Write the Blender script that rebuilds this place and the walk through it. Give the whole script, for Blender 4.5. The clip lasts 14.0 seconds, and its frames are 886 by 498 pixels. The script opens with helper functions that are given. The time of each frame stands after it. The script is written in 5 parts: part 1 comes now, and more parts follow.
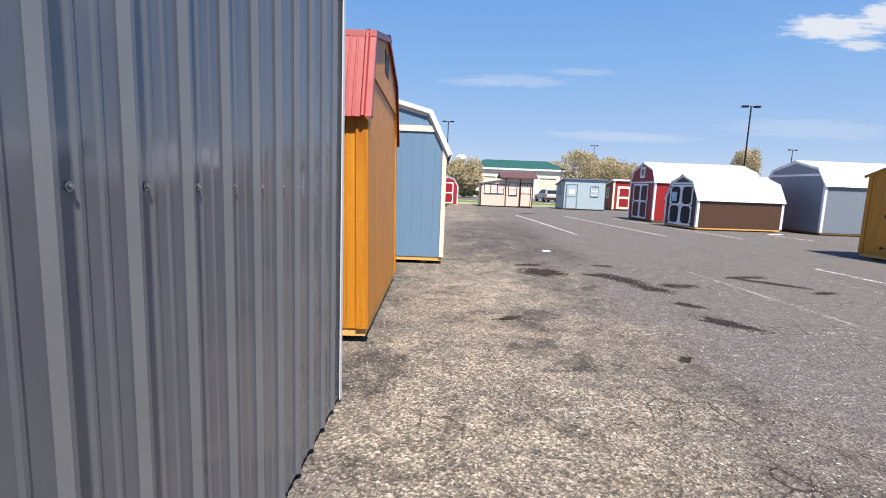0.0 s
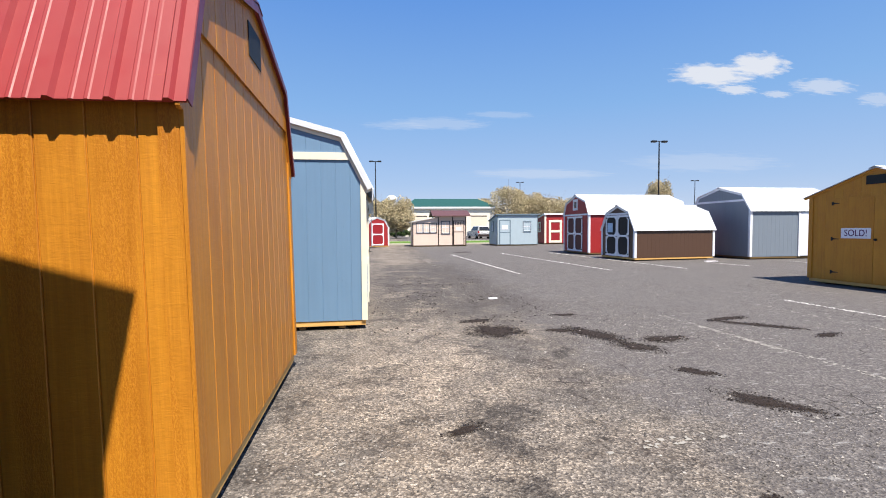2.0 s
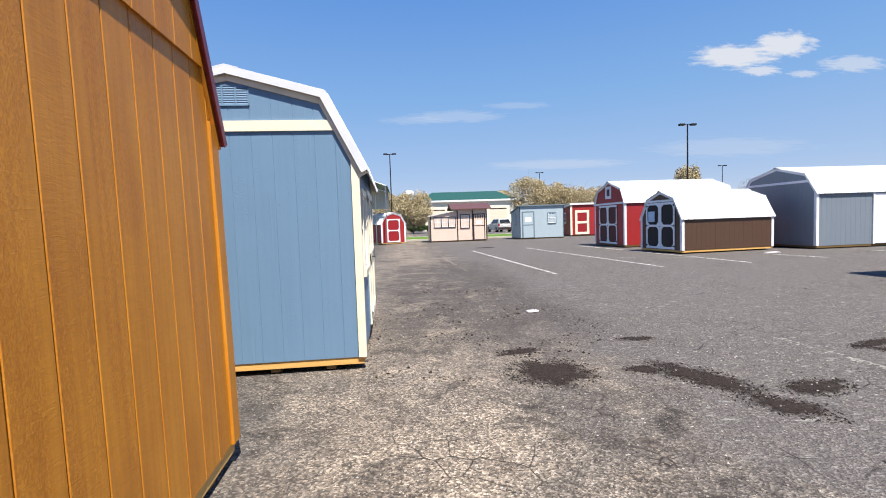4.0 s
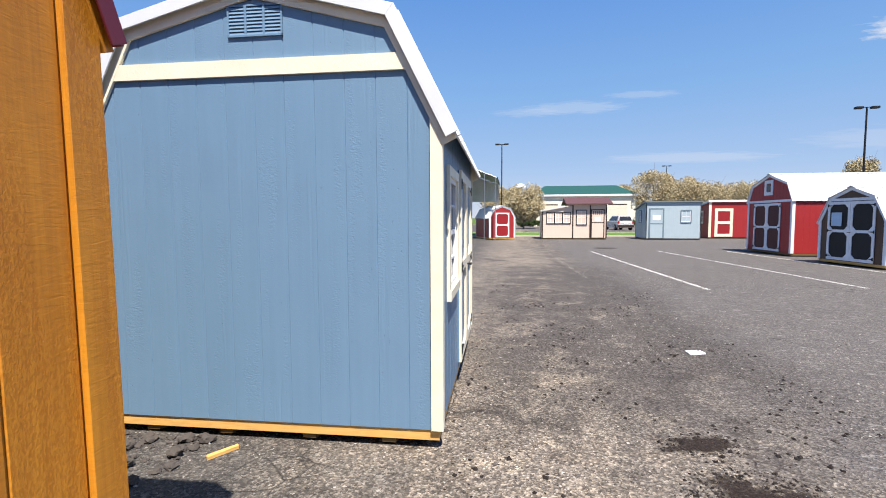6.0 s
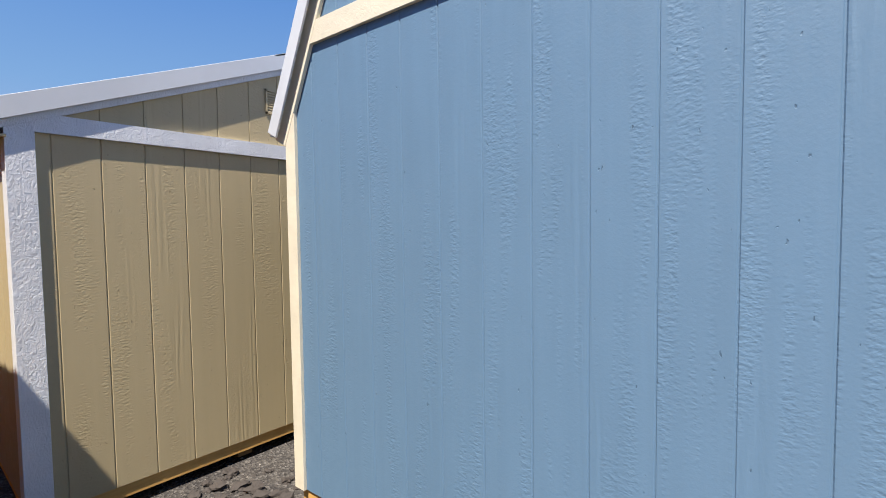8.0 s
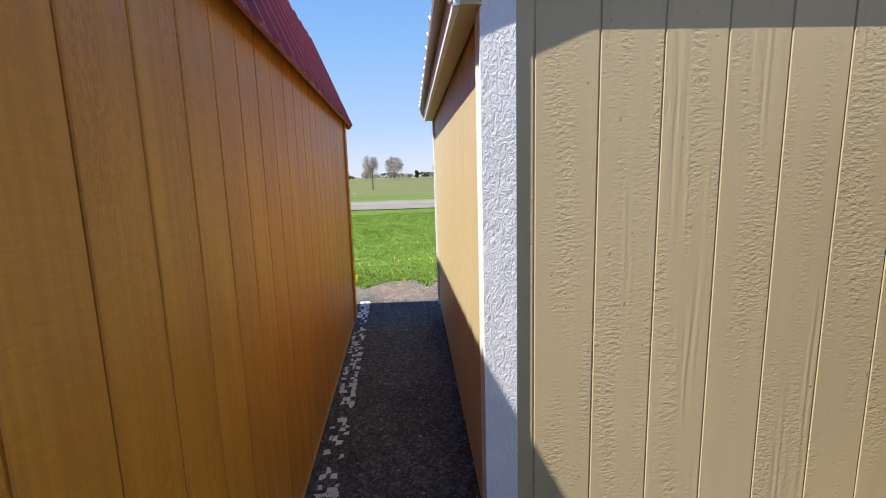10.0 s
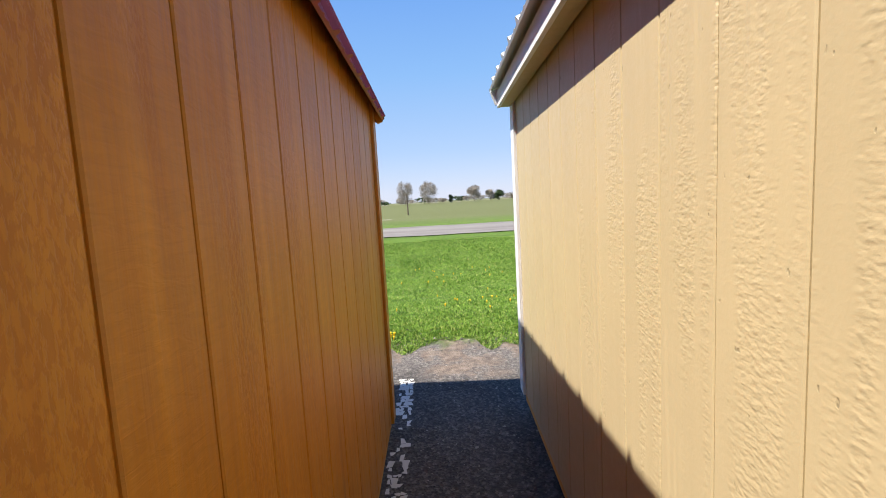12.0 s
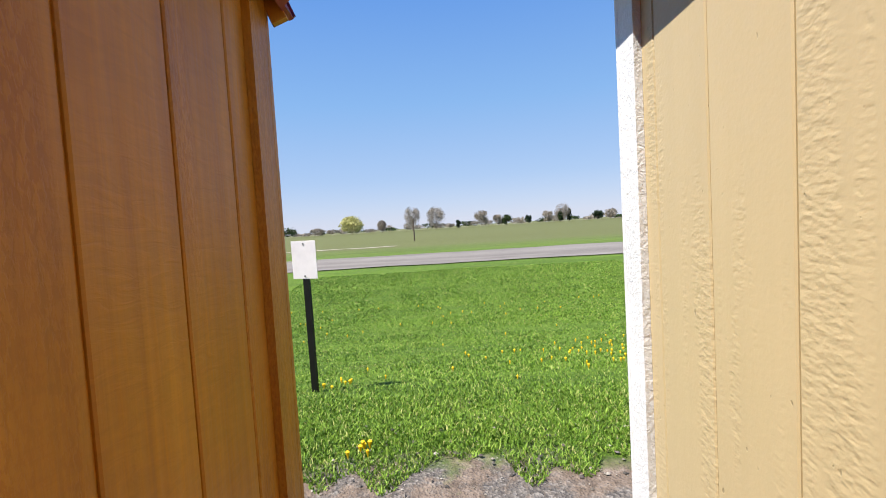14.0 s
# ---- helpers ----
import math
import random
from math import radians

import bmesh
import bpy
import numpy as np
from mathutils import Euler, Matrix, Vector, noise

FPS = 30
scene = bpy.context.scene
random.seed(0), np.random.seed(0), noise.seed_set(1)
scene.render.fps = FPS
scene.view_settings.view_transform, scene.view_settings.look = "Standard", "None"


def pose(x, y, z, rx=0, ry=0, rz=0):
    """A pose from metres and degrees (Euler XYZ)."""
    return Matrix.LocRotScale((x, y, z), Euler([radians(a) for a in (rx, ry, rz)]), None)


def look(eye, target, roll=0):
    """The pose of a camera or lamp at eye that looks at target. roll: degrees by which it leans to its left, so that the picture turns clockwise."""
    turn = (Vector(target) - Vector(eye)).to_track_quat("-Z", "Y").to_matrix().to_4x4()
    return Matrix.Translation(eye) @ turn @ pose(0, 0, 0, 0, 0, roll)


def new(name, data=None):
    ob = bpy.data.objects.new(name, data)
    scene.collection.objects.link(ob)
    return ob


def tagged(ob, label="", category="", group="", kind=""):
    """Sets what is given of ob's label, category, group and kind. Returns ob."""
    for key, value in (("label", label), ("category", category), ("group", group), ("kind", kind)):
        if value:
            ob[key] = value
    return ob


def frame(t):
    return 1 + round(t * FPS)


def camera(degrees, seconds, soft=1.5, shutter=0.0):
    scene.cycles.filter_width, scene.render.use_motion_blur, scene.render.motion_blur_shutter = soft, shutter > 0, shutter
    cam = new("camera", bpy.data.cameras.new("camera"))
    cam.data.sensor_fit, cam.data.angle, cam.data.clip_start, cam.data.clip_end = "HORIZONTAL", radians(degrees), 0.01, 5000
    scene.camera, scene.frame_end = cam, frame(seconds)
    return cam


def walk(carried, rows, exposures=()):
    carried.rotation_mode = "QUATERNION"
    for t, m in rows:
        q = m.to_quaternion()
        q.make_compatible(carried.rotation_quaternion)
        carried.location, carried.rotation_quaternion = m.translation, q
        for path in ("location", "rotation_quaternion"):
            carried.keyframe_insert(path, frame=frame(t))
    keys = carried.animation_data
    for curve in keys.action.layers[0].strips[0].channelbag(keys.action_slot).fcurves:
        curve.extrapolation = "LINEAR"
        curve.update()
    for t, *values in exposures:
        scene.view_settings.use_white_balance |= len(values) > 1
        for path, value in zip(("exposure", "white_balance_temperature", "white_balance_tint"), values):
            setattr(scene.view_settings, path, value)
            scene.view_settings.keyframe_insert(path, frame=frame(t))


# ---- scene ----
cam = camera(86.9, 14.0, soft=1.0)
# seconds, eye, target, roll
PATH = [
    (0, (0.456, 1.378, 1.437), (0.429, 3.361, 1.174), 2.2),
    (0.5, (0.567, 1.824, 1.454), (0.631, 3.81, 1.226), 1.5),
    (1, (0.558, 2.238, 1.457), (0.916, 4.199, 1.296), 1.7),
    (1.5, (0.609, 2.731, 1.435), (0.968, 4.696, 1.324), 0.8),
    (2, (0.588, 3.254, 1.449), (0.838, 5.236, 1.359), -0.4),
    (2.5, (0.64, 3.816, 1.453), (0.897, 5.798, 1.373), -0.4),
    (2.7, (0.677, 4.015, 1.448), (0.925, 5.997, 1.358), -0.5),
    (4.8, (0.807, 6.083, 1.49), (0.917, 8.076, 1.372), -1.9),
    (5, (0.838, 6.292, 1.478), (0.92, 8.286, 1.358), -1.7),
    (5.5, (0.864, 6.737, 1.497), (0.736, 8.729, 1.368), -1.5),
    (6, (0.769, 7.134, 1.504), (0.478, 9.108, 1.37), -0.2),
    (6.5, (0.684, 7.608, 1.497), (0.25, 9.557, 1.378), -0.3),
    (7, (0.523, 8.003, 1.545), (-0.259, 9.84, 1.435), -0.6),
    (7.5, (0.294, 8.307, 1.534), (-0.686, 10.048, 1.454), -0.3),
    (8, (0.108, 8.588, 1.527), (-1.173, 10.121, 1.428), -0.7),
    (8.5, (-0.178, 8.777, 1.505), (-1.814, 9.899, 1.252), -1.2),
    (9, (-0.605, 8.753, 1.474), (-2.437, 9.457, 1.09), -0.5),
    (9.2, (-0.745, 8.758, 1.494), (-2.643, 9.261, 1.115), -0.6),
    (11.3, (-2.442, 8.571, 1.457), (-4.422, 8.52, 1.18), -2.4),
    (11.5, (-2.607, 8.525, 1.447), (-4.59, 8.449, 1.2), -2.7),
    (12, (-3.083, 8.537, 1.441), (-5.069, 8.512, 1.21), -3.3),
    (12.5, (-3.542, 8.554, 1.471), (-5.533, 8.516, 1.293), -3.7),
    (13, (-4.004, 8.527, 1.461), (-5.998, 8.5, 1.31), -3.4),
    (13.5, (-4.459, 8.55, 1.423), (-6.454, 8.52, 1.28), -3.8),
    (14, (-4.865, 8.535, 1.414), (-6.861, 8.484, 1.292), -3.5),
]
EXPOSURES = [(0.0, 1.0), (5.0, 0.92), (7.0, 1.02), (8.0, 0.82), (8.5, 0.84), (9.2, 1.2), (11.0, 1.22), (12.5, 1.18), (14.0, 1.06)]
walk(cam, [(t, look(e, g, r)) for t, e, g, r in PATH], EXPOSURES)

# ---- light ----
SUN_EL, SUN_AZ = 61.0, 21.0          # degrees above the horizon; degrees from -y towards +x
sx, sy, sz = (math.sin(radians(SUN_AZ)) * math.cos(radians(SUN_EL)), -math.cos(radians(SUN_AZ)) * math.cos(radians(SUN_EL)), math.sin(radians(SUN_EL)))
world = bpy.data.worlds.new("sky")
scene.world = world
world.use_nodes = True
wn = world.node_tree
sky = wn.nodes.new("ShaderNodeTexSky")
sky.sky_type = "NISHITA"
sky.sun_disc = False
sky.sun_elevation = radians(SUN_EL)
sky.sun_rotation = math.atan2(sx, sy)
sky.air_density, sky.dust_density, sky.ozone_density = 1.0, 0.0, 3.0
sky.altitude = 200
wn.nodes["Background"].inputs["Strength"].default_value = 0.092
sat = wn.nodes.new("ShaderNodeHueSaturation")
sat.inputs["Saturation"].default_value = 1.12
wn.links.new(sky.outputs["Color"], sat.inputs["Color"])
# spring haze: pale along the horizon, deep blue overhead
tcw = wn.nodes.new("ShaderNodeTexCoord")
sepw = wn.nodes.new("ShaderNodeSeparateXYZ")
haze = wn.nodes.new("ShaderNodeValToRGB")
stops = ((0.0, (0.68, 0.76, 1.0)), (0.09, (0.48, 0.66, 1.0)), (0.24, (0.30, 0.56, 1.0)), (0.48, (0.13, 0.36, 0.94)), (1.0, (0.075, 0.22, 0.72)))
while len(haze.color_ramp.elements) < len(stops):
    haze.color_ramp.elements.new(0.5)
for el, (p, c) in zip(haze.color_ramp.elements, stops):
    el.position, el.color = p, (*c, 1.0)
gain = wn.nodes.new("ShaderNodeVectorMath")
gain.operation = "SCALE"
gain.inputs["Scale"].default_value = 4.5
even = wn.nodes.new("ShaderNodeMix")
even.data_type = "RGBA"
even.inputs[0].default_value = 0.9
wn.links.new(tcw.outputs["Generated"], sepw.inputs[0])
wn.links.new(sepw.outputs[2], haze.inputs["Fac"])
wn.links.new(haze.outputs["Color"], gain.inputs[0])
wn.links.new(gain.outputs["Vector"], even.inputs[7])
wn.links.new(sat.outputs["Color"], even.inputs[6])
wn.links.new(even.outputs[2], wn.nodes["Background"].inputs["Color"])
sun = new("sun", bpy.data.lights.new("sun", "SUN"))
sun.data.energy, sun.data.angle, sun.data.color = 4.9, radians(0.53), (1.0, 0.92, 0.82)
sun.matrix_world = look((sx * 50, sy * 50, sz * 50), (0, 0, 0))


# ---- materials ----
def lin(r, g, b):
    """Linear colour from 0-255 paint values."""
    return tuple(((c / 255) / 12.92 if c <= 10 else ((c / 255 + 0.055) / 1.055) ** 2.4) for c in (r, g, b)) + (1.0,)


class Mat:
    """A small helper to chain shader nodes."""
    def __init__(self, name, rough=0.6, metal=0.0, spec=0.5):
        self.m = bpy.data.materials.new(name)
        self.m.use_nodes = True
        self.t = self.m.node_tree
        self.b = self.t.nodes["Principled BSDF"]
        self.b.inputs["Roughness"].default_value = rough
        self.b.inputs["Metallic"].default_value = metal
        self.b.inputs["Specular IOR Level"].default_value = spec

    def node(self, kind, **inputs):
        n = self.t.nodes.new("ShaderNode" + kind)
        for k, v in inputs.items():
            key = k.replace("_", " ")
            s = n.inputs[key]
            if hasattr(v, "links") or isinstance(v, bpy.types.NodeSocket):
                self.t.links.new(v, s)
            else:
                s.default_value = v
        return n

    def link(self, a, b):
        self.t.links.new(a, b)

    def coords(self, scale=(1, 1, 1), random_shift=0.0, kind="Object"):
        tc = self.t.nodes.new("ShaderNodeTexCoord")
        mp = self.t.nodes.new("ShaderNodeMapping")
        mp.inputs["Scale"].default_value = scale
        self.link(tc.outputs[kind], mp.inputs["Vector"])
        if random_shift:
            oi = self.t.nodes.new("ShaderNodeObjectInfo")
            ml = self.t.nodes.new("ShaderNodeMath")
            ml.operation = "MULTIPLY"
            ml.inputs[1].default_value = random_shift
            self.link(oi.outputs["Random"], ml.inputs[0])
            self.link(ml.outputs[0], mp.inputs["Location"])
        return mp.outputs["Vector"]

    def noise(self, vec, scale, detail=4.0, rough=0.55, dist=0.0):
        n = self.node("TexNoise", Vector=vec, Scale=scale, Detail=detail, Roughness=rough, Distortion=dist)
        return n.outputs["Fac"]

    def ramp(self, fac, stops):
        n = self.t.nodes.new("ShaderNodeValToRGB")
        e = n.color_ramp.elements
        while len(e) < len(stops):
            e.new(0.5)
        for el, (p, c) in zip(e, stops):
            el.position, el.color = p, (c if len(c) == 4 else (*c, 1)) if isinstance(c, tuple) else (c, c, c, 1)
        self.link(fac, n.inputs["Fac"])
        return n.outputs["Color"]

    def mix(self, fac, a, b, kind="MIX"):
        n = self.t.nodes.new("ShaderNodeMix")
        n.data_type, n.blend_type = "RGBA", kind
        for s, v in ((n.inputs[0], fac), (n.inputs[6], a), (n.inputs[7], b)):
            if isinstance(v, bpy.types.NodeSocket):
                self.link(v, s)
            else:
                s.default_value = v
        return n.outputs[2]

    def math(self, op, a, b=0.5):
        n = self.t.nodes.new("ShaderNodeMath")
        n.operation = op
        for s, v in ((n.inputs[0], a), (n.inputs[1], b)):
            if isinstance(v, bpy.types.NodeSocket):
                self.link(v, s)
            else:
                s.default_value = v
        return n.outputs[0]

    def bump(self, height, strength=0.3, distance=0.01, under=None):
        n = self.t.nodes.new("ShaderNodeBump")
        n.inputs["Strength"].default_value, n.inputs["Distance"].default_value = strength, distance
        self.link(height, n.inputs["Height"])
        if under is not None:
            self.link(under, n.inputs["Normal"])
        self.link(n.outputs["Normal"], self.b.inputs["Normal"])
        return n.outputs["Normal"]

    def color(self, c):
        if isinstance(c, bpy.types.NodeSocket):
            self.link(c, self.b.inputs["Base Color"])
        else:
            self.b.inputs["Base Color"].default_value = c

    def rough(self, r):
        self.link(r, self.b.inputs["Roughness"])


def shade(c, k):
    return (c[0] * k, c[1] * k, c[2] * k, 1.0)


def siding(name, c, rough=0.5, relief=0.8, dist=0.0045, cover=0.47):
    """Painted, embossed engineered-wood siding: long vertical grain with patches of short cross ripples."""
    m = Mat(name, rough, spec=0.45)
    v = m.coords((1, 1, 1), 37.0)
    ripple = m.mix(0.3, m.noise(m.coords((52, 52, 92), 37.0), 1.0, 1, 0.5, 0.15), m.noise(m.coords((110, 110, 150), 37.0), 1.0, 2, 0.5))
    patch = m.ramp(m.noise(m.coords((13, 13, 1.3), 53.0), 1.0, 3, 0.6), [(cover, 0.0), (cover + 0.12, 1.0)])
    wave = m.node("TexWave", Vector=m.coords((1.0, 1.0, 0.10), 91.0), Scale=9.0, Distortion=5.0, Detail=3.0, Detail_Scale=2.2)
    grain = m.mix(0.4, wave.outputs["Fac"], m.noise(m.coords((60, 60, 14), 37.0), 1.0, 3, 0.55, 1.2))
    patch2 = m.ramp(m.noise(m.coords((6.5, 6.5, 0.7), 91.0), 1.0, 2), [(0.58, 0.0), (0.68, 0.6)])
    flat = m.mix(0.14, (0.5, 0.5, 0.5, 1), m.noise(v, 110, 3))
    h = m.mix(patch2, m.mix(patch, flat, ripple), grain)
    stain = m.ramp(m.noise(v, 2.1, 4), [(0.25, shade(c, 0.93)), (0.75, shade(c, 1.05))])
    streak = m.ramp(m.noise(m.coords((22, 22, 0.9), 37.0), 1.0, 3), [(0.3, shade(c, 0.94)), (0.7, shade(c, 1.04))])
    pits = m.ramp(m.noise(m.coords((58, 58, 30), 71.0), 1.0, 2, 0.5), [(0.225, 0.9), (0.265, 0.0)])
    m.color(m.mix(m.math("MULTIPLY", pits, 0.7), m.mix(0.5, stain, streak), shade(c, 0.45)))
    m.bump(m.mix(pits, h, (0.2, 0.2, 0.2, 1)), relief, dist)
    m.rough(m.ramp(m.noise(v, 30, 3), [(0.3, rough - 0.07), (0.7, rough + 0.1)]))
    return m.m


def stained(name, light, dark, rough=0.45):
    """Stained, semi-transparent wood siding: warm streaks along the grain, darker blotches."""
    m = Mat(name, rough, spec=0.4)
    v = m.coords((1, 1, 1), 37.0)
    streak = m.noise(m.coords((30, 30, 0.8), 37.0), 1.0, 6, 0.62, 0.3)
    fine = m.noise(m.coords((160, 160, 6.0), 37.0), 1.0, 4, 0.6)
    ripple = m.noise(m.coords((14, 14, 60), 37.0), 1.0, 3, 0.6, 1.2)
    c1 = m.ramp(streak, [(0.18, dark), (0.50, tuple((a + b) / 2 for a, b in zip(light, dark))), (0.82, light)])
    c2 = m.ramp(fine, [(0.3, shade(light, 0.72)), (0.7, shade(light, 1.08))])
    c3 = m.mix(0.32, c1, c2)
    blot = m.ramp(m.noise(m.coords((1.6, 1.6, 0.8), 3.0), 2.2, 4), [(0.38, 0.0), (0.72, 0.22)])
    rip = m.ramp(ripple, [(0.36, 0.84), (0.60, 1.0)])
    band = m.ramp(m.noise(m.coords((5.0, 5.0, 0.5), 61.0), 1.0, 2), [(0.47, 0.0), (0.56, 1.0)])
    fleck = m.math("MULTIPLY", band, m.ramp(m.noise(m.coords((150, 150, 64), 61.0), 1.0, 4, 0.6, 0.4), [(0.44, 0.45), (0.56, 0.0)]))
    c4 = m.mix(blot, c3, m.mix(1.0, c3, dark, "MULTIPLY"))
    c5 = m.mix(m.ramp(band, [(0.0, 0.55), (1.0, 0.1)]), c4, m.mix(1.0, c4, rip, "MULTIPLY"))
    m.color(m.mix(fleck, c5, m.mix(1.0, c5, (0.66, 0.50, 0.30, 1), "MULTIPLY")))
    m.bump(m.mix(fleck, m.mix(0.6, streak, ripple), (0.1, 0.1, 0.1, 1)), 0.5, 0.0035)
    m.rough(m.ramp(fine, [(0.3, rough - 0.1), (0.7, rough + 0.12)]))
    return m.m


def painted(name, c, rough=0.5, grain=0.25):
    m = Mat(name, rough, spec=0.4)
    v = m.coords((1, 1, 1), 17.0)
    g = m.noise(m.coords((48, 48, 30), 17.0), 1.0, 3, 0.6, 1.6)
    d = m.ramp(m.noise(v, 5.0, 5, 0.65), [(0.3, shade(c, 0.90)), (0.65, shade(c, 1.03))])
    m.color(d)
    m.bump(m.mix(0.2, g, m.noise(v, 200, 2)), grain, 0.006)
    return m.m


def metal_paint(name, c, rough=0.35, metal=0.0, spec=0.5):
    m = Mat(name, rough, metal, spec)
    v = m.coords((1, 1, 1), 11.0)
    m.color(m.ramp(m.noise(v, 2.2, 5, 0.6), [(0.3, shade(c, 0.93)), (0.7, shade(c, 1.05))]))
    m.rough(m.ramp(m.noise(v, 9.0, 4), [(0.3, max(rough - 0.06, 0.05)), (0.7, rough + 0.09)]))
    m.bump(m.noise(v, 3.0, 3), 0.06, 0.02)
    return m.m


def lumber(name, c, dark):
    m = Mat(name, 0.7, spec=0.3)
    g = m.noise(m.coords((6, 6, 70), 23.0), 1.0, 5, 0.6, 1.0)
    m.color(m.mix(m.noise(m.coords((1, 1, 1), 9.0), 7.0, 4), m.ramp(g, [(0.3, dark), (0.65, c)]), c))
    m.bump(g, 0.3, 0.003)
    return m.m


BLUE = siding("blue_siding_paint", lin(103, 133, 160), relief=0.7, cover=0.50)
TAN = siding("tan_siding_paint", lin(184, 168, 132), relief=0.6, cover=0.48)
GRAYSIDE = siding("gray_siding_paint", lin(114, 124, 134))
LTGRAY = siding("pale_gray_blue_paint", lin(162, 178, 186))
BROWNSIDE = siding("brown_siding_paint", lin(78, 56, 42))
REDSIDE = siding("barn_red_paint", lin(148, 36, 38))
CREAMSIDE = siding("cream_siding_paint", lin(216, 194, 178))
ORANGE = stained("orange_cedar_stain", lin(212, 144, 42), lin(160, 94, 22))
HONEY = stained("honey_wood_stain", lin(212, 146, 40), lin(186, 118, 26))
CREAM = painted("cream_trim_paint", lin(230, 221, 198), 0.5, 0.45)
WHITE = painted("white_trim_paint", lin(224, 226, 230), 0.5, 0.9)
BLACKTRIM = painted("dark_brown_trim_paint", lin(52, 40, 36))
REDDOOR = painted("red_door_paint", lin(140, 28, 34), 0.5)
MAROON = painted("maroon_paint", lin(66, 14, 22), 0.55)
CHAR = painted("charcoal_paint", lin(15, 15, 20), 0.6)
GRAYTRIM = painted("slate_trim_paint", lin(104, 122, 134))
GROOVE_D = painted("siding_backing", lin(84, 70, 52), 0.8)
REDROOF = metal_paint("red_roof_metal", lin(142, 48, 48), 0.5)
MAROONMETAL = metal_paint("maroon_flashing", lin(104, 30, 40), 0.35)
WHITEROOF = metal_paint("white_roof_metal", lin(208, 211, 215), 0.4)
BROWNROOF = metal_paint("brown_roof_metal", lin(92, 62, 58), 0.5)
GREENROOF = metal_paint("green_roof_metal", lin(24, 74, 66), 0.6)
GALV = metal_paint("gray_wall_metal", lin(101, 104, 110), 0.15, 0.2, 0.65)
STEEL = metal_paint("galvanised_steel", lin(150, 152, 154), 0.4, 0.9)
BLACKMETAL = metal_paint("black_iron", lin(22, 22, 24), 0.5, 0.3)
PINE = lumber("yellow_pine", lin(216, 172, 102), lin(180, 130, 66))
DARKWOOD = lumber("treated_skid_wood", lin(120, 96, 60), lin(84, 64, 40))


def glass_mat():
    m = Mat("window_glass", 0.03, 0.0, 0.35)
    m.color((0.03, 0.035, 0.04, 1))
    m.b.inputs["Transmission Weight"].default_value = 0.25
    return m.m


GLASS = glass_mat()


# ---- mesh helpers ----
def extrude(bm, pts, vec):
    """A closed prism: the polygon pts (3D, in order) swept along vec."""
    vec = Vector(vec)
    a = [bm.verts.new(p) for p in pts]
    b = [bm.verts.new(Vector(p) + vec) for p in pts]
    n = len(a)
    fs = [bm.faces.new(a), bm.faces.new(b[::-1])]
    fs += [bm.faces.new((a[i], b[i], b[(i + 1) % n], a[(i + 1) % n])[::-1]) for i in range(n)]
    return fs


def box(bm, x0, y0, z0, x1, y1, z1):
    extrude(bm, [(x0, y0, z0), (x1, y0, z0), (x1, y0, z1), (x0, y0, z1)], (0, y1 - y0, 0))


def cyl(bm, p0, p1, r0, r1=None, n=10):
    r1 = r0 if r1 is None else r1
    p0, p1 = Vector(p0), Vector(p1)
    q = (p1 - p0).to_track_quat("Z", "Y")
    ra = [bm.verts.new(p0 + q @ Vector((r0 * math.cos(2 * math.pi * i / n), r0 * math.sin(2 * math.pi * i / n), 0))) for i in range(n)]
    rb = [bm.verts.new(p1 + q @ Vector((r1 * math.cos(2 * math.pi * i / n), r1 * math.sin(2 * math.pi * i / n), 0))) for i in range(n)]
    for i in range(n):
        bm.faces.new((ra[i], ra[(i + 1) % n], rb[(i + 1) % n], rb[i]))
    bm.faces.new(ra[::-1])
    bm.faces.new(rb)


def mesh_of(name, bm, material, smooth=False, bevel=0.0):
    bmesh.ops.recalc_face_normals(bm, faces=bm.faces)
    if bevel:
        bmesh.ops.bevel(bm, geom=list(bm.edges), offset=bevel, segments=1, affect="EDGES", clamp_overlap=True)
    me = bpy.data.meshes.new(name)
    bm.to_mesh(me)
    bm.free()
    for mt in material if isinstance(material, (list, tuple)) else [material]:
        me.materials.append(mt)
    if smooth:
        me.polygons.foreach_set("use_smooth", [True] * len(me.polygons))
    return me


def part(name, bm, material, parent, label="", m=None, smooth=False, bevel=0.0):
    ob = new(name, mesh_of(name, bm, material, smooth, bevel))
    ob.parent = parent
    if m is not None:
        ob.matrix_basis = m
    if label:
        ob["label"] = label
    return ob


def part_of(name, me, parent, m):
    ob = new(name, me)
    ob.parent = parent
    ob.matrix_basis = m
    return ob


def thing(name, m, label, category, group=""):
    ob = new(name)
    ob.empty_display_size = 0.2
    ob.matrix_basis = m
    return tagged(ob, label, category, group)


def boxes(*bs):
    bm = bmesh.new()
    for b in bs:
        box(bm, *b)
    return bm


def top_at(profile, s):
    for (s0, z0), (s1, z1) in zip(profile, profile[1:]):
        if s0 - 1e-6 <= s <= s1 + 1e-6:
            return z0 + (z1 - z0) * (s - s0) / (s1 - s0)
    return profile[-1][1] if s > profile[-1][0] else profile[0][1]


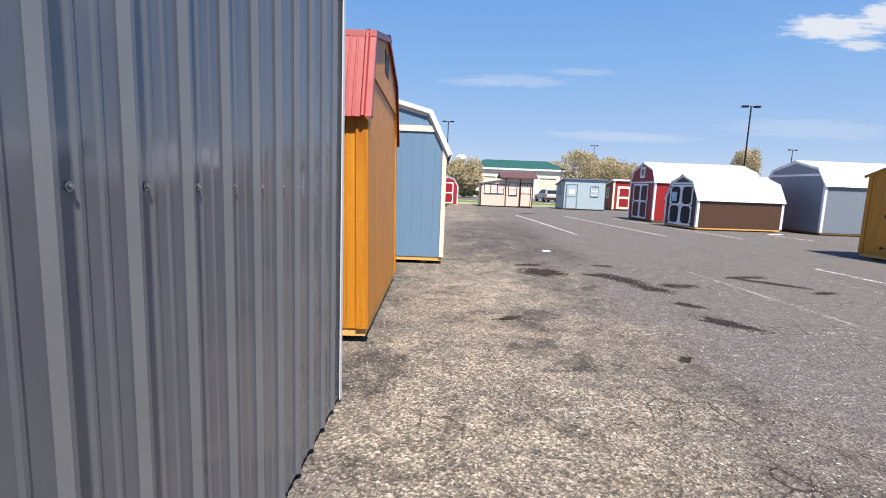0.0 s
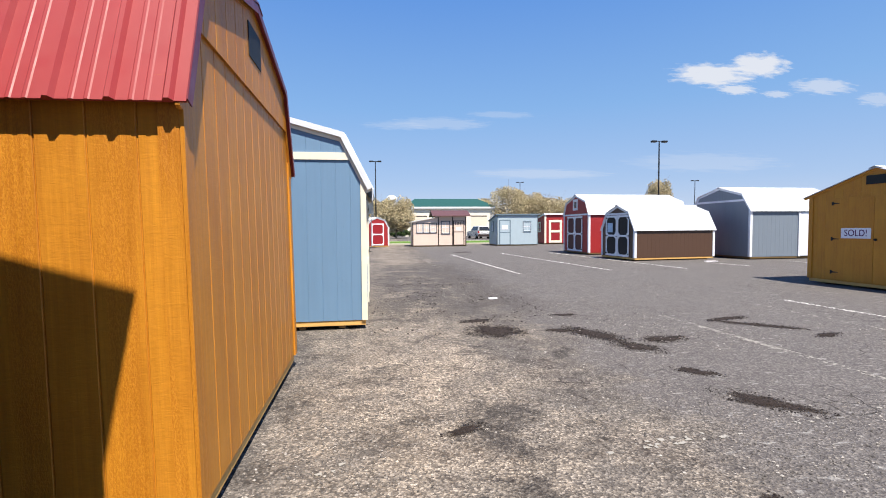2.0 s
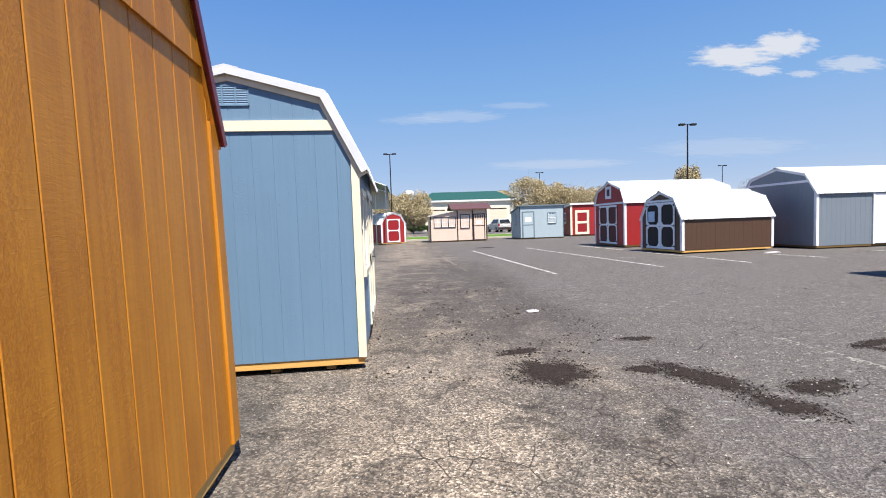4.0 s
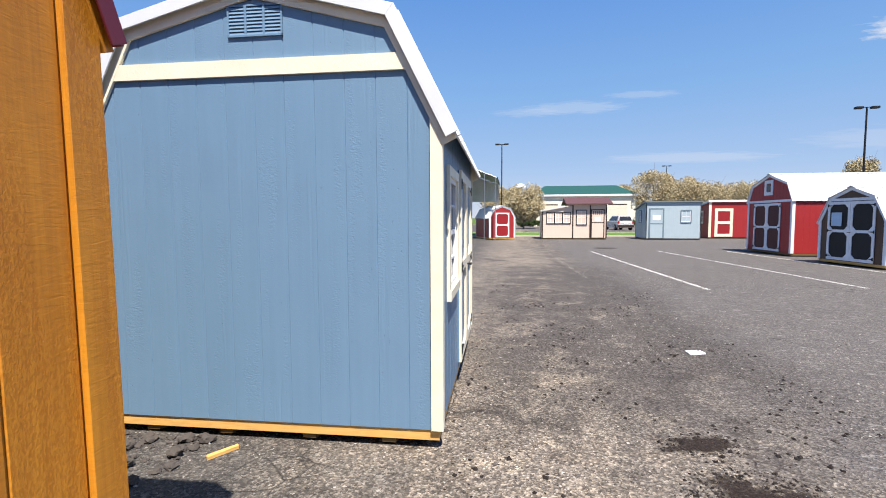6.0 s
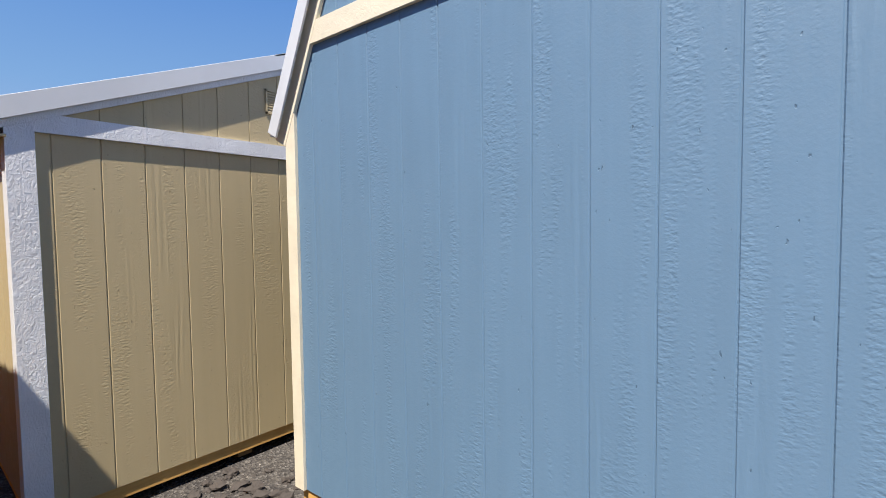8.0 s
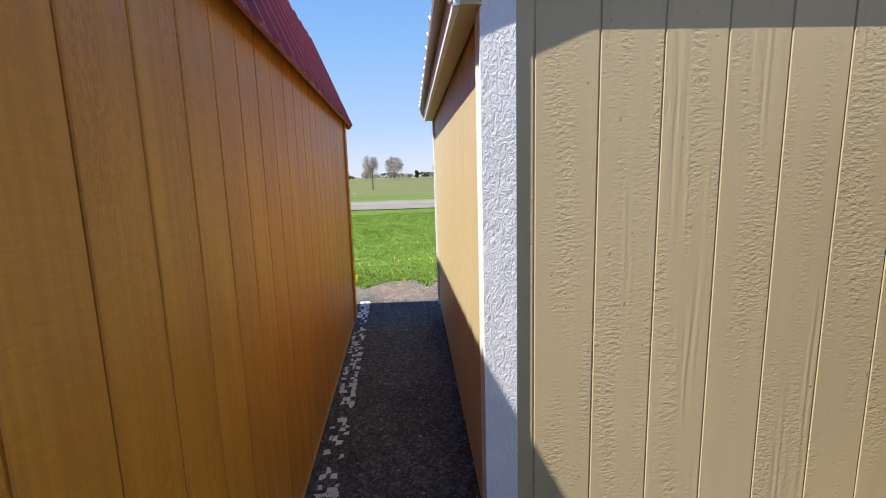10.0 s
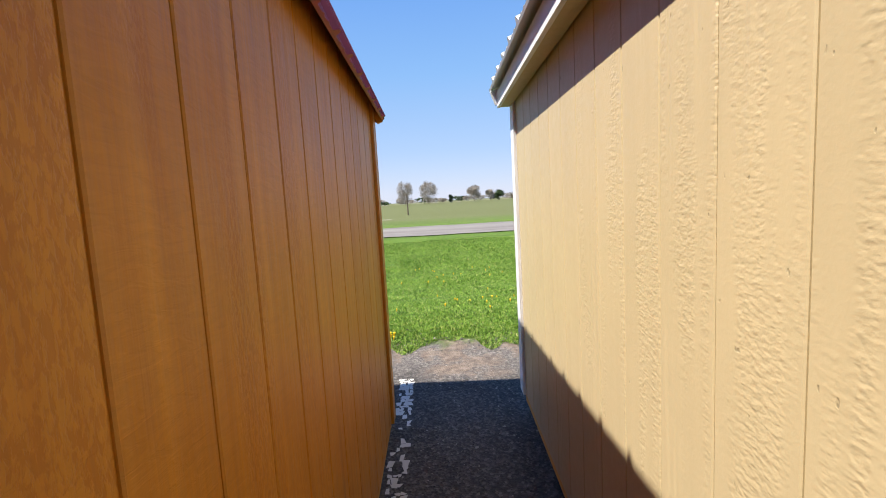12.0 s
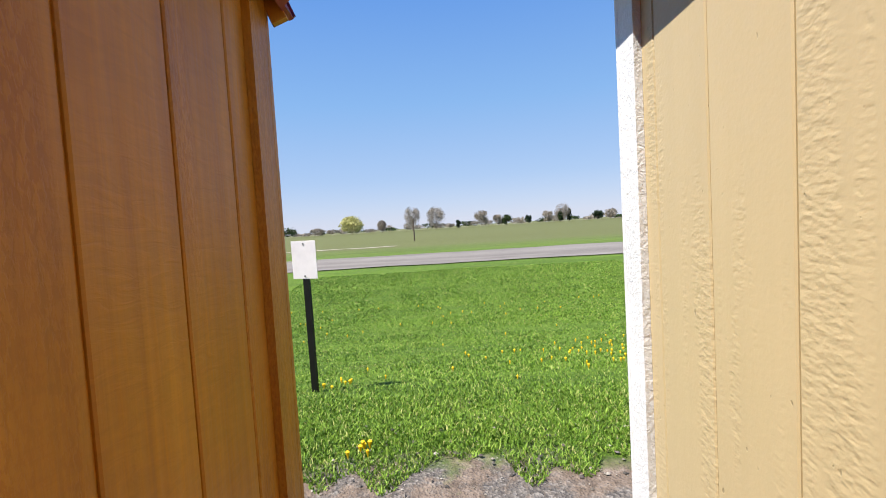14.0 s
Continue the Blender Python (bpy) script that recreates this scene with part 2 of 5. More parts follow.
def strip(bm, profile, a, b, z0, y0, y1, holes=(), zmax=99.0):
    """A piece of wall between s = a and b from z0 up to the profile (or zmax), with rectangular holes left out."""
    cuts = sorted({a, b, *[c for h in holes for c in h[:2] if a < c < b]})
    for s0, s1 in zip(cuts, cuts[1:]):
        if s1 - s0 < 1e-4:
            continue
        mid = (s0 + s1) / 2
        spans, low = [], z0
        for h in sorted((h for h in holes if h[0] < mid < h[1]), key=lambda h: h[2]):
            spans.append((low, h[2]))
            low = h[3]
        spans.append((low, None))
        for lo, hi in spans:
            if hi is None:
                tops = [(s0, top_at(profile, s0)), *[p for p in profile if s0 + 1e-4 < p[0] < s1 - 1e-4], (s1, top_at(profile, s1))]
                tops = [(q, min(z, zmax)) for q, z in tops]
            else:
                tops = [(s0, hi), (s1, hi)]
            if max(z for _, z in tops) - lo < 0.003:
                continue
            over = []
            for (q0, za), (q1, zb) in zip(tops, tops[1:]):
                if za > lo:
                    over.append((q0, za))
                if (za - lo) * (zb - lo) < 0:
                    over.append((q0 + (q1 - q0) * (lo - za) / (zb - za), lo))
            if tops[-1][1] > lo:
                over.append(tops[-1])
            pts = [(over[0][0], y0, lo), (over[-1][0], y0, lo)] + [(q, y0, z) for q, z in over[::-1] if z > lo + 1e-4]
            extrude(bm, pts, (0, y1 - y0, 0))


def ease(bm, x0, x1, by=0.0028):
    """Chamfers a board's two long front edges."""
    es = [e for e in bm.edges if all(abs(v.co.y) < 1e-6 for v in e.verts) and any(all(abs(v.co.x - x) < 1e-5 for v in e.verts) for x in (x0, x1))]
    if es and x1 - x0 > 0.02:
        bmesh.ops.bevel(bm, geom=es, offset=by, segments=1, affect="EDGES", clamp_overlap=True)


def wall(parent, name, m, length, profile, z0, mat, backing, groove=0.203, first=None, holes=(), joined=False, label="", core=0.05, gap=0.004, zmax=99.0, depth=0.0035):
    """A wall seen from outside with s to the right: a backing and, proud of it, the boards between the grooves."""
    bm = bmesh.new()
    strip(bm, profile, 0.0, length, z0, min(depth, core - 0.004), core, holes, zmax)
    w = part(name, bm, backing, parent, label, m)
    cuts, s = [0.0], groove if first is None else first
    while s < length - 0.02:
        cuts.append(s)
        s += groove
    cuts.append(length)
    if joined:
        bm = bmesh.new()
        for a, b in zip(cuts, cuts[1:]):
            strip(bm, profile, a + gap / 2, b - gap / 2, z0, 0.0, 0.012, holes, zmax)
        part("siding", bm, mat, w)
        return w
    cache = {}
    for a, b in zip(cuts, cuts[1:]):
        flat = abs(top_at(profile, a) - top_at(profile, b)) < 1e-6 and not any(h[0] < b and h[1] > a for h in holes)
        key = (round(b - a, 4), round(top_at(profile, a), 4)) if flat else (a,)
        if key not in cache:
            bm = bmesh.new()
            strip(bm, [(p[0] - a, p[1]) for p in profile], gap / 2, b - a - gap / 2, z0, 0.0, 0.012, [(h[0] - a, h[1] - a, h[2], h[3]) for h in holes], zmax)
            ease(bm, gap / 2, b - a - gap / 2)
            cache[key] = mesh_of("siding_board", bm, mat)
        part_of("siding_board", cache[key], w, Matrix.Translation((a, 0, 0)))
    return w


def offset_line(pts, d):
    """The open line pts (2D) moved by d to its right, mitred."""
    out = []
    for i, p in enumerate(pts):
        dirs = []
        if i > 0:
            dirs.append((Vector(p) - Vector(pts[i - 1])).normalized())
        if i < len(pts) - 1:
            dirs.append((Vector(pts[i + 1]) - Vector(p)).normalized())
        ns = [Vector((q.y, -q.x)) for q in dirs]
        n = sum(ns, Vector((0, 0))).normalized()
        out.append(Vector(p) + n * d / max(n.dot(ns[0]), 0.3))
    return out


def ribbed(bm, a, b, v0, v1, pitch=0.229, rib=0.02, thick=0.012, minor=True):
    """Ribbed sheet metal: from the line at a (u, z) down to b, between v0 and v1, with trapezoid ribs across v."""
    a, b = Vector(a), Vector(b)
    d = (b - a).normalized()
    n = Vector((-d.y, d.x)) if abs(d.x) > 1e-6 else Vector((1, 0))
    if n.y < 0:
        n = -n
    line, v = [(v0, 0.0)], v0 + 0.05
    while v < v1 - 0.06:
        line += [(v, 0.0), (v + 0.014, rib), (v + 0.034, rib), (v + 0.048, 0.0)]
        if minor and v + pitch < v1 - 0.06:
            for k in (1, 2):
                c = v + 0.048 + (pitch - 0.048) * k / 3
                line += [(c - 0.012, 0.0), (c - 0.006, rib * 0.18), (c + 0.006, rib * 0.18), (c + 0.012, 0.0)]
        v += pitch
    line += [(v1, 0.0)]
    top0 = [bm.verts.new((a.x + n.x * h, v, a.y + n.y * h)) for v, h in line]
    top1 = [bm.verts.new((b.x + n.x * h, v, b.y + n.y * h)) for v, h in line]
    bot0 = [bm.verts.new((a.x - n.x * thick, v, a.y - n.y * thick)) for v, h in line]
    bot1 = [bm.verts.new((b.x - n.x * thick, v, b.y - n.y * thick)) for v, h in line]
    for i in range(len(line) - 1):
        bm.faces.new((top0[i], top1[i], top1[i + 1], top0[i + 1]))
        bm.faces.new((bot0[i], bot0[i + 1], bot1[i + 1], bot1[i]))
        bm.faces.new((top1[i], bot1[i], bot1[i + 1], top1[i + 1]))
        bm.faces.new((top0[i], top0[i + 1], bot0[i + 1], bot0[i]))
    for i in (0, len(line) - 1):
        bm.faces.new((top0[i], bot0[i], bot1[i], top1[i]))


def rz(deg):
    return Matrix.Rotation(radians(deg), 4, "Z")


def shed_base(root, W, L, z0, joined=False, rim=PINE):
    """Floor frame with rim boards on runners."""
    for q in ((-W / 2 + 0.01, 0.012, W / 2 - 0.01, 0.05), (-W / 2 + 0.01, L - 0.05, W / 2 - 0.01, L - 0.012), (-W / 2 + 0.012, 0.05, -W / 2 + 0.05, L - 0.05), (W / 2 - 0.05, 0.05, W / 2 - 0.012, L - 0.05)):
        # a dark rim puts the shaded gap under the shed into its colour
        part("rim_board", boxes((q[0], q[1], z0 - 0.075, q[2], q[3], z0 - 0.002)), rim, root, "bare yellow pine rim board" if rim is PINE else "rim board darkened like the shaded gap below", bevel=0.002)
    part("floor", boxes((-W / 2 + 0.052, 0.052, z0 - 0.03, W / 2 - 0.052, L - 0.052, z0)), DARKWOOD, root)
    for u in (-W / 2 + 0.35, -W / 6 + 0.1, W / 6 - 0.1, W / 2 - 0.35):
        bm = bmesh.new()
        extrude(bm, [(u - 0.045, 0.03, z0 - 0.075), (u - 0.045, 0.03, z0 - 0.11), (u - 0.045, 0.12, 0.0), (u - 0.045, L - 0.12, 0.0), (u - 0.045, L - 0.03, z0 - 0.11), (u - 0.045, L - 0.03, z0 - 0.075)], (0.09, 0, 0))
        part("skid", bm, DARKWOOD, root)


def shed_roof(root, half, v0, v1, mat, flash, pitch=0.229, cap=True, lift=0.0):
    """half: points (u, z) from the ridge out to the eave, on the +u side; both sides are built."""
    for side in (1, -1):
        for i, (a, b) in enumerate(zip(half, half[1:])):
            bm = bmesh.new()
            ribbed(bm, (a[0] * side, a[1] + lift), (b[0] * side, b[1] + lift), v0, v1, pitch)
            part("roof_panel", bm, mat, root)
    for side in (1, -1):
        for i in range(1, len(half) - 1):
            k = Vector((half[i][0] * side, half[i][1] + lift))
            up = (Vector((half[i - 1][0] * side, half[i - 1][1] + lift)) - k).normalized()
            dn = (Vector((half[i + 1][0] * side, half[i + 1][1] + lift)) - k).normalized()
            n = -(up + dn).normalized()
            line = [k + up * 0.055 + n * 0.004, k + n * 0.012, k + dn * 0.055 + n * 0.004]
            pts = line + [p - n * 0.02 for p in line[::-1]]
            bm = bmesh.new()
            extrude(bm, [(p.x, v0 - 0.004, p.y) for p in pts], (0, v1 - v0 + 0.008, 0))
            part("knee_flashing", bm, mat, root)
    if cap:
        r, q = half[0], half[1]
        s = (r[1] - q[1]) / max(q[0] - r[0], 1e-3)
        w, o = 0.13, 0.028 + lift
        pts = [(-w, r[1] + o - s * w), (0, r[1] + o), (w, r[1] + o - s * w), (w, r[1] + o - 0.012 - s * w), (0, r[1] + o - 0.012), (-w, r[1] + o - 0.012 - s * w)]
        bm = bmesh.new()
        extrude(bm, [(u, v0 - 0.012, z) for u, z in pts], (0, v1 - v0 + 0.024, 0))
        part("ridge_cap", bm, flash, root)


def rake(root, profile, d0, d1, y0, y1, mat, name="rake_trim", label=""):
    """Boards that follow the gable's outline between the offsets d0 and d1 below it."""
    up, lo = offset_line(profile, d0), offset_line(profile, d1)
    for i in range(len(profile) - 1):
        bm = bmesh.new()
        extrude(bm, [(up[i].x, y0, up[i].y), (up[i + 1].x, y0, up[i + 1].y), (lo[i + 1].x, y0, lo[i + 1].y), (lo[i].x, y0, lo[i].y)], (0, y1 - y0, 0))
        part(name, bm, mat, root, label if i == 0 else "", bevel=0.0015)


def mirrored(half):
    return [(-u, z) for u, z in half[::-1]] + list(half[1:])


def shed(name, m, W, L, half, z0, mats, label, rake_w=0.09, front_over=0.06, belt=None, corner=0.09, joined=False, category="shed",
         first=None, side_holes=(), side_holes_l=(), front_holes=(), gable_mat=None, roof_over=None, fascia=True, skip_corner=False, groove=0.203, belt_overlap=False, side_r_mat=None, rim=PINE, gap=0.004, depth=0.0035):
    """A portable building: half is the roof's underside from the ridge to the eave tip. mats: siding, trim, roof, flashing, backing."""
    sid, trim, roofm, flash, back = mats
    root = thing(name, m, label, category, "sheds on the sales lot")
    prof = mirrored(half)
    shift = [(u + W / 2, z) for u, z in prof]
    shed_base(root, W, L, z0, False, rim)
    eave = top_at(prof, W / 2)
    wall(root, "front_wall", Matrix.Translation((-W / 2, 0, 0)), W, shift, z0, gable_mat or sid, back, groove, first, front_holes, joined, gap=gap, depth=depth)
    wall(root, "back_wall", Matrix.Translation((W / 2, L, 0)) @ rz(180), W, shift, z0, sid, back, groove, first, (), True, gap=gap, depth=depth)
    flat = [(0, eave), (L, eave)]
    wall(root, "side_wall", Matrix.Translation((W / 2, 0, 0)) @ rz(90), L, flat, z0, side_r_mat or sid, back, groove, first, side_holes, joined, gap=gap, depth=depth)
    wall(root, "side_wall", Matrix.Translation((-W / 2, L, 0)) @ rz(-90), L, flat, z0, sid, back, groove, first, side_holes_l, joined, gap=gap, depth=depth)
    shed_roof(root, half, -front_over, L + front_over, roofm, flash, lift=0.014)
    if trim is not None:
        t = 0.019
        for sx_ in (-1, 1):
            for yv in (0, 1):
                if skip_corner:
                    continue
                u0, u1 = sorted((sx_ * (W / 2 - corner), sx_ * (W / 2 + t)))
                a = top_at(prof, abs(u0)) - 0.002
                b = top_at(prof, abs(u1)) - 0.002
                y0, y1 = (-t, 0.0) if yv == 0 else (L, L + t)
                bm = bmesh.new()
                extrude(bm, [(u0, y0, z0), (u1, y0, z0), (u1, y0, b if sx_ > 0 else b), (u0, y0, min(a, b + 0.02))], (0, y1 - y0, 0))
                part("corner_trim", bm, trim, root, bevel=0.001)
                us = sorted((sx_ * W / 2, sx_ * (W / 2 + t)))
                ys = (0.001, corner) if yv == 0 else (L - corner, L - 0.001)
                part("corner_trim", boxes((us[0] + 0.0005, ys[0], z0, us[1] - 0.0005, ys[1], eave - 0.03)), trim, root)
        rake(root, prof, 0.004, rake_w, -0.0215, -0.001, trim)
        rake(root, prof, 0.004, rake_w, L + 0.001, L + 0.0215, trim)
    return root


# ---- ground ----
def smooth(a, b, x):
    t = min(max((x - a) / (b - a), 0.0), 1.0)
    return t * t * (3 - 2 * t)


def terrain(x, y):
    """Height of the ground: the lot is flat; west of it a shallow ditch, the road and fields that fall gently away."""
    z = -0.62 * smooth(-7.6, -13.5, x) + 0.34 * smooth(-15.0, -22.0, x)
    z += -0.45 * smooth(-31.0, -55.0, x) - 0.0125 * max(-60.0 - x, 0.0)
    z += 0.05 * smooth(-6.9, -7.8, x) * (1 - smooth(-8.2, -9.4, x))
    if -60 < x < -7:
        z += 0.03 * noise.noise(Vector((x * 0.5, y * 0.5, 3.0))) * smooth(-7.0, -9.0, x)
    return z


def axis_values(lo, hi, near_lo, near_hi, step):
    vals, v = [], near_lo
    while v < near_hi:
        vals.append(v)
        v += step
    vals.append(near_hi)
    d, v = step, near_hi
    while v < hi:
        d *= 1.25
        v = min(v + d, hi)
        vals.append(v)
    d, v = step, near_lo
    while v > lo:
        d *= 1.25
        v = max(v - d, lo)
        vals.insert(0, v)
    return vals


def ground_mat():
    """Worn asphalt with loose aggregate on the lot, a dirt margin, then grass."""
    m = Mat("lot_asphalt_and_grass", 0.9, spec=0.25)
    v = m.coords()
    sep = m.node("SeparateXYZ", Vector=v)
    X, Y = sep.outputs[0], sep.outputs[1]
    # aggregate
    vor = m.node("TexVoronoi", Vector=v, Scale=70.0)
    vor2 = m.node("TexVoronoi", Vector=v, Scale=42.0)
    one = m.node("SeparateColor", Color=vor.outputs["Color"]).outputs[0]
    two = m.node("SeparateColor", Color=vor2.outputs["Color"]).outputs[0]
    peb = m.ramp(one, [(0.0, (0.020, 0.019, 0.018)), (0.35, (0.075, 0.071, 0.067)), (0.6, (0.17, 0.157, 0.14)), (0.85, (0.36, 0.335, 0.30)), (1.0, (0.55, 0.52, 0.48))])
    peb2 = m.ramp(two, [(0.0, (0.05, 0.048, 0.045)), (0.6, (0.13, 0.125, 0.118)), (1.0, (0.36, 0.34, 0.31))])
    agg = m.mix(0.38, peb, peb2)
    dark = m.mix(0.58, agg, (0.092, 0.083, 0.077, 1))
    # worn, pale strip along the sheds and big blotches
    big = m.noise(v, 0.35, 5, 0.6)
    mid = m.noise(v, 1.7, 5, 0.65)
    strip_ = m.math("SUBTRACT", 1.0, m.math("MULTIPLY", m.math("ABSOLUTE", m.math("SUBTRACT", X, 1.0), 0), 0.36))
    worn = m.math("ADD", m.math("MULTIPLY", strip_, 0.62), m.math("MULTIPLY", m.math("SUBTRACT", big, 0.5), 1.5))
    worn = m.math("ADD", worn, m.math("MULTIPLY", m.math("SUBTRACT", mid, 0.5), 1.3))
    wornc = m.ramp(worn, [(0.15, 0.0), (0.75, 1.0)])
    asph = m.mix(wornc, dark, m.mix(0.15, m.mix(1.0, agg, (1.42, 1.32, 1.20, 1), "MULTIPLY"), (0.28, 0.25, 0.215, 1)))
    soil = m.ramp(m.noise(v, 0.9, 6, 0.7), [(0.52, 0.0), (0.72, 0.75)])
    asph = m.mix(soil, asph, m.mix(0.6, agg, (0.15, 0.118, 0.088, 1)))
    crumbs = m.ramp(m.noise(v, 1.15, 7, 0.75, 0.6), [(0.37, 0.9), (0.47, 0.0)])
    asph = m.mix(crumbs, asph, m.mix(0.8, agg, (0.028, 0.024, 0.023, 1)))
    mott = m.ramp(m.noise(v, 3.2, 7, 0.78), [(0.30, (0.38, 0.34, 0.31)), (0.48, (0.93, 0.91, 0.89)), (0.74, (1.40, 1.34, 1.25))])
    fine = m.ramp(m.noise(v, 38.0, 4, 0.8), [(0.32, (0.52, 0.51, 0.50)), (0.68, (1.48, 1.46, 1.43))])
    near = m.ramp(m.math("MULTIPLY", m.math("ABSOLUTE", m.math("SUBTRACT", X, 1.5), 0), 0.1), [(0.15, 1.0), (0.6, 0.35)])
    asph = m.mix(near, asph, m.mix(1.0, asph, mott, "MULTIPLY"))
    asph = m.mix(0.7, asph, m.mix(1.0, asph, fine, "MULTIPLY"))
    flake = m.ramp(m.noise(m.coords((2.6, 6.5, 1)), 2.0, 4, 0.65), [(0.60, 0.0), (0.66, 0.55)])
    edge = m.math("ADD", m.math("SUBTRACT", X, 2.5), m.math("MULTIPLY", m.math("SUBTRACT", m.noise(v, 0.9, 5, 0.65), 0.5), 2.6))
    right = m.ramp(edge, [(0.15, 0.0), (0.55, 1.0)])
    plain = m.mix(0.30, (0.096, 0.087, 0.087, 1), agg)
    plain = m.mix(0.6, plain, m.mix(1.0, plain, fine, "MULTIPLY"))
    asph = m.mix(m.math("MULTIPLY", right, 0.8), asph, plain)
    # broken up into small plates between the worn strip and the sound asphalt
    zone = m.ramp(m.math("ADD", m.math("MULTIPLY", m.math("ABSOLUTE", m.math("SUBTRACT", X, 2.25), 0), 1.0), m.math("MULTIPLY", m.noise(v, 1.1, 4, 0.65), 1.6)), [(0.72, 1.0), (0.95, 0.0)])
    pv = m.mix(0.10, v, m.node("TexNoise", Vector=v, Scale=5.0).outputs["Color"])
    pl = m.node("TexVoronoi", Vector=pv, Scale=8.5)
    pl.feature = "DISTANCE_TO_EDGE"
    joint = m.math("MULTIPLY", zone, m.ramp(pl.outputs["Distance"], [(0.02, 1.0), (0.09, 0.0)]))
    asph = m.mix(m.math("MULTIPLY", zone, 0.35), asph, (0.115, 0.098, 0.088, 1))
    asph = m.mix(joint, asph, (0.030, 0.023, 0.020, 1))
    asph = m.mix(m.math("MULTIPLY", flake, right), asph, (0.34, 0.33, 0.31, 1))
    wv = m.mix(0.12, v, m.node("TexNoise", Vector=v, Scale=2.0).outputs["Color"])
    cr = m.node("TexVoronoi", Vector=wv, Scale=3.2)
    cr.feature = "DISTANCE_TO_EDGE"
    crack = m.ramp(cr.outputs["Distance"], [(0.0, 1.0), (0.022, 0.0)])
    where = m.ramp(m.noise(v, 0.7, 3), [(0.54, 0.0), (0.62, 1.0)])
    asph = m.mix(m.math("MULTIPLY", crack, where), asph, (0.022, 0.019, 0.017, 1))
    # broken, dark ground further along the sheds
    far_y = m.math("MULTIPLY", m.ramp(m.math("MULTIPLY", Y, 0.04), [(0.40, 0.0), (0.47, 1.0), (0.80, 1.0), (0.95, 0.0)]), m.ramp(m.math("MULTIPLY", m.math("ABSOLUTE", m.math("SUBTRACT", X, 1.9), 0), 0.4), [(0.45, 1.0), (0.8, 0.0)]))
    rot = m.math("MULTIPLY", far_y, m.ramp(m.noise(v, 1.3, 7, 0.75, 0.5), [(0.36, 0.0), (0.50, 0.9)]))
    asph = m.mix(rot, asph, m.mix(0.7, agg, (0.034, 0.026, 0.024, 1)))
    # dark crumbled asphalt between the sheds, their shadow deepened in its colour
    lane_shade = m.math("MULTIPLY", m.ramp(m.math("MULTIPLY", X, -0.1), [(0.02, 0.0), (0.09, 1.0)]), 0.6)
    asph = m.mix(lane_shade, asph, m.mix(0.75, agg, (0.030, 0.029, 0.031, 1)))
    # dirt margin and grass
    ex = m.math("ADD", X, m.math("MULTIPLY", m.math("SUBTRACT", m.noise(v, 1.3, 5, 0.7), 0.5), 1.6))
    dirtm = m.ramp(m.math("ADD", m.math("MULTIPLY", ex, -1.0), -6.0), [(0.62, 0.0), (0.95, 1.0)])
    dirt = m.ramp(m.noise(v, 14, 6, 0.75), [(0.25, (0.055, 0.042, 0.034)), (0.5, (0.16, 0.125, 0.10)), (0.78, (0.30, 0.25, 0.21))])
    bits = m.ramp(m.noise(v, 2.4, 6, 0.7), [(0.46, 0.0), (0.54, 0.85)])
    dirt = m.mix(bits, dirt, m.mix(0.5, agg, (0.075, 0.072, 0.074, 1)))
    base = m.mix(dirtm, asph, dirt)
    g1 = m.ramp(m.noise(v, 0.5, 5, 0.6), [(0.3, (0.050, 0.115, 0.011)), (0.7, (0.092, 0.170, 0.022))])
    g2 = m.ramp(m.noise(v, 20.0, 5, 0.8), [(0.34, (0.016, 0.050, 0.004)), (0.52, (0.078, 0.155, 0.015)), (0.70, (0.21, 0.28, 0.065))])
    g = m.mix(1.0, m.mix(0.75, g1, g2), (1.0, 0.93, 0.80, 1), "MULTIPLY")
    mown = m.ramp(m.noise(m.coords((1.3, 0.10, 1)), 1.0, 3), [(0.35, (0.72, 0.76, 0.7)), (0.65, (1.22, 1.18, 1.1))])
    g = m.mix(1.0, g, mown, "MULTIPLY")
    bare = m.ramp(m.noise(v, 0.8, 6, 0.7), [(0.60, 0.0), (0.78, 0.5)])
    g = m.mix(bare, g, (0.20, 0.16, 0.085, 1))
    far = m.ramp(m.math("ADD", m.math("MULTIPLY", X, -0.02), -0.55), [(0.0, 0.0), (0.30, 0.8)])
    g = m.mix(far, g, (0.108, 0.108, 0.045, 1))
    gx = m.math("ADD", X, m.math("MULTIPLY", m.math("SUBTRACT", m.noise(v, 2.2, 5, 0.7), 0.5), 1.1))
    grassm = m.ramp(m.math("ADD", m.math("MULTIPLY", gx, -1.0), -6.98), [(0.35, 0.0), (0.60, 1.0)])
    m.color(m.mix(grassm, base, g))
    hb = m.mix(joint, m.mix(0.5, vor.outputs["Distance"], m.noise(v, 60, 3)), (0, 0, 0, 1))
    hgr = m.mix(0.3, m.noise(v, 30, 5, 0.8), m.noise(v, 3, 3))
    m.bump(m.mix(grassm, hb, hgr), 1.0, 0.018)
    return m.m


GROUND = ground_mat()
xs = axis_values(-2600.0, 2600.0, -40.0, 12.0, 0.8)
ys = axis_values(-2600.0, 2600.0, -6.0, 24.0, 1.0)
verts = [(x, y, terrain(x, y)) for x in xs for y in ys]
ny = len(ys)
faces = [(i * ny + j, (i + 1) * ny + j, (i + 1) * ny + j + 1, i * ny + j + 1) for i in range(len(xs) - 1) for j in range(ny - 1)]
me = bpy.data.meshes.new("ground")
me.from_pydata(verts, [], faces)
me.materials.append(GROUND)
me.polygons.foreach_set("use_smooth", [True] * len(me.polygons))
tagged(new("ground", me), "worn gravelly asphalt lot running out into mown grass", "ground", kind="structure")


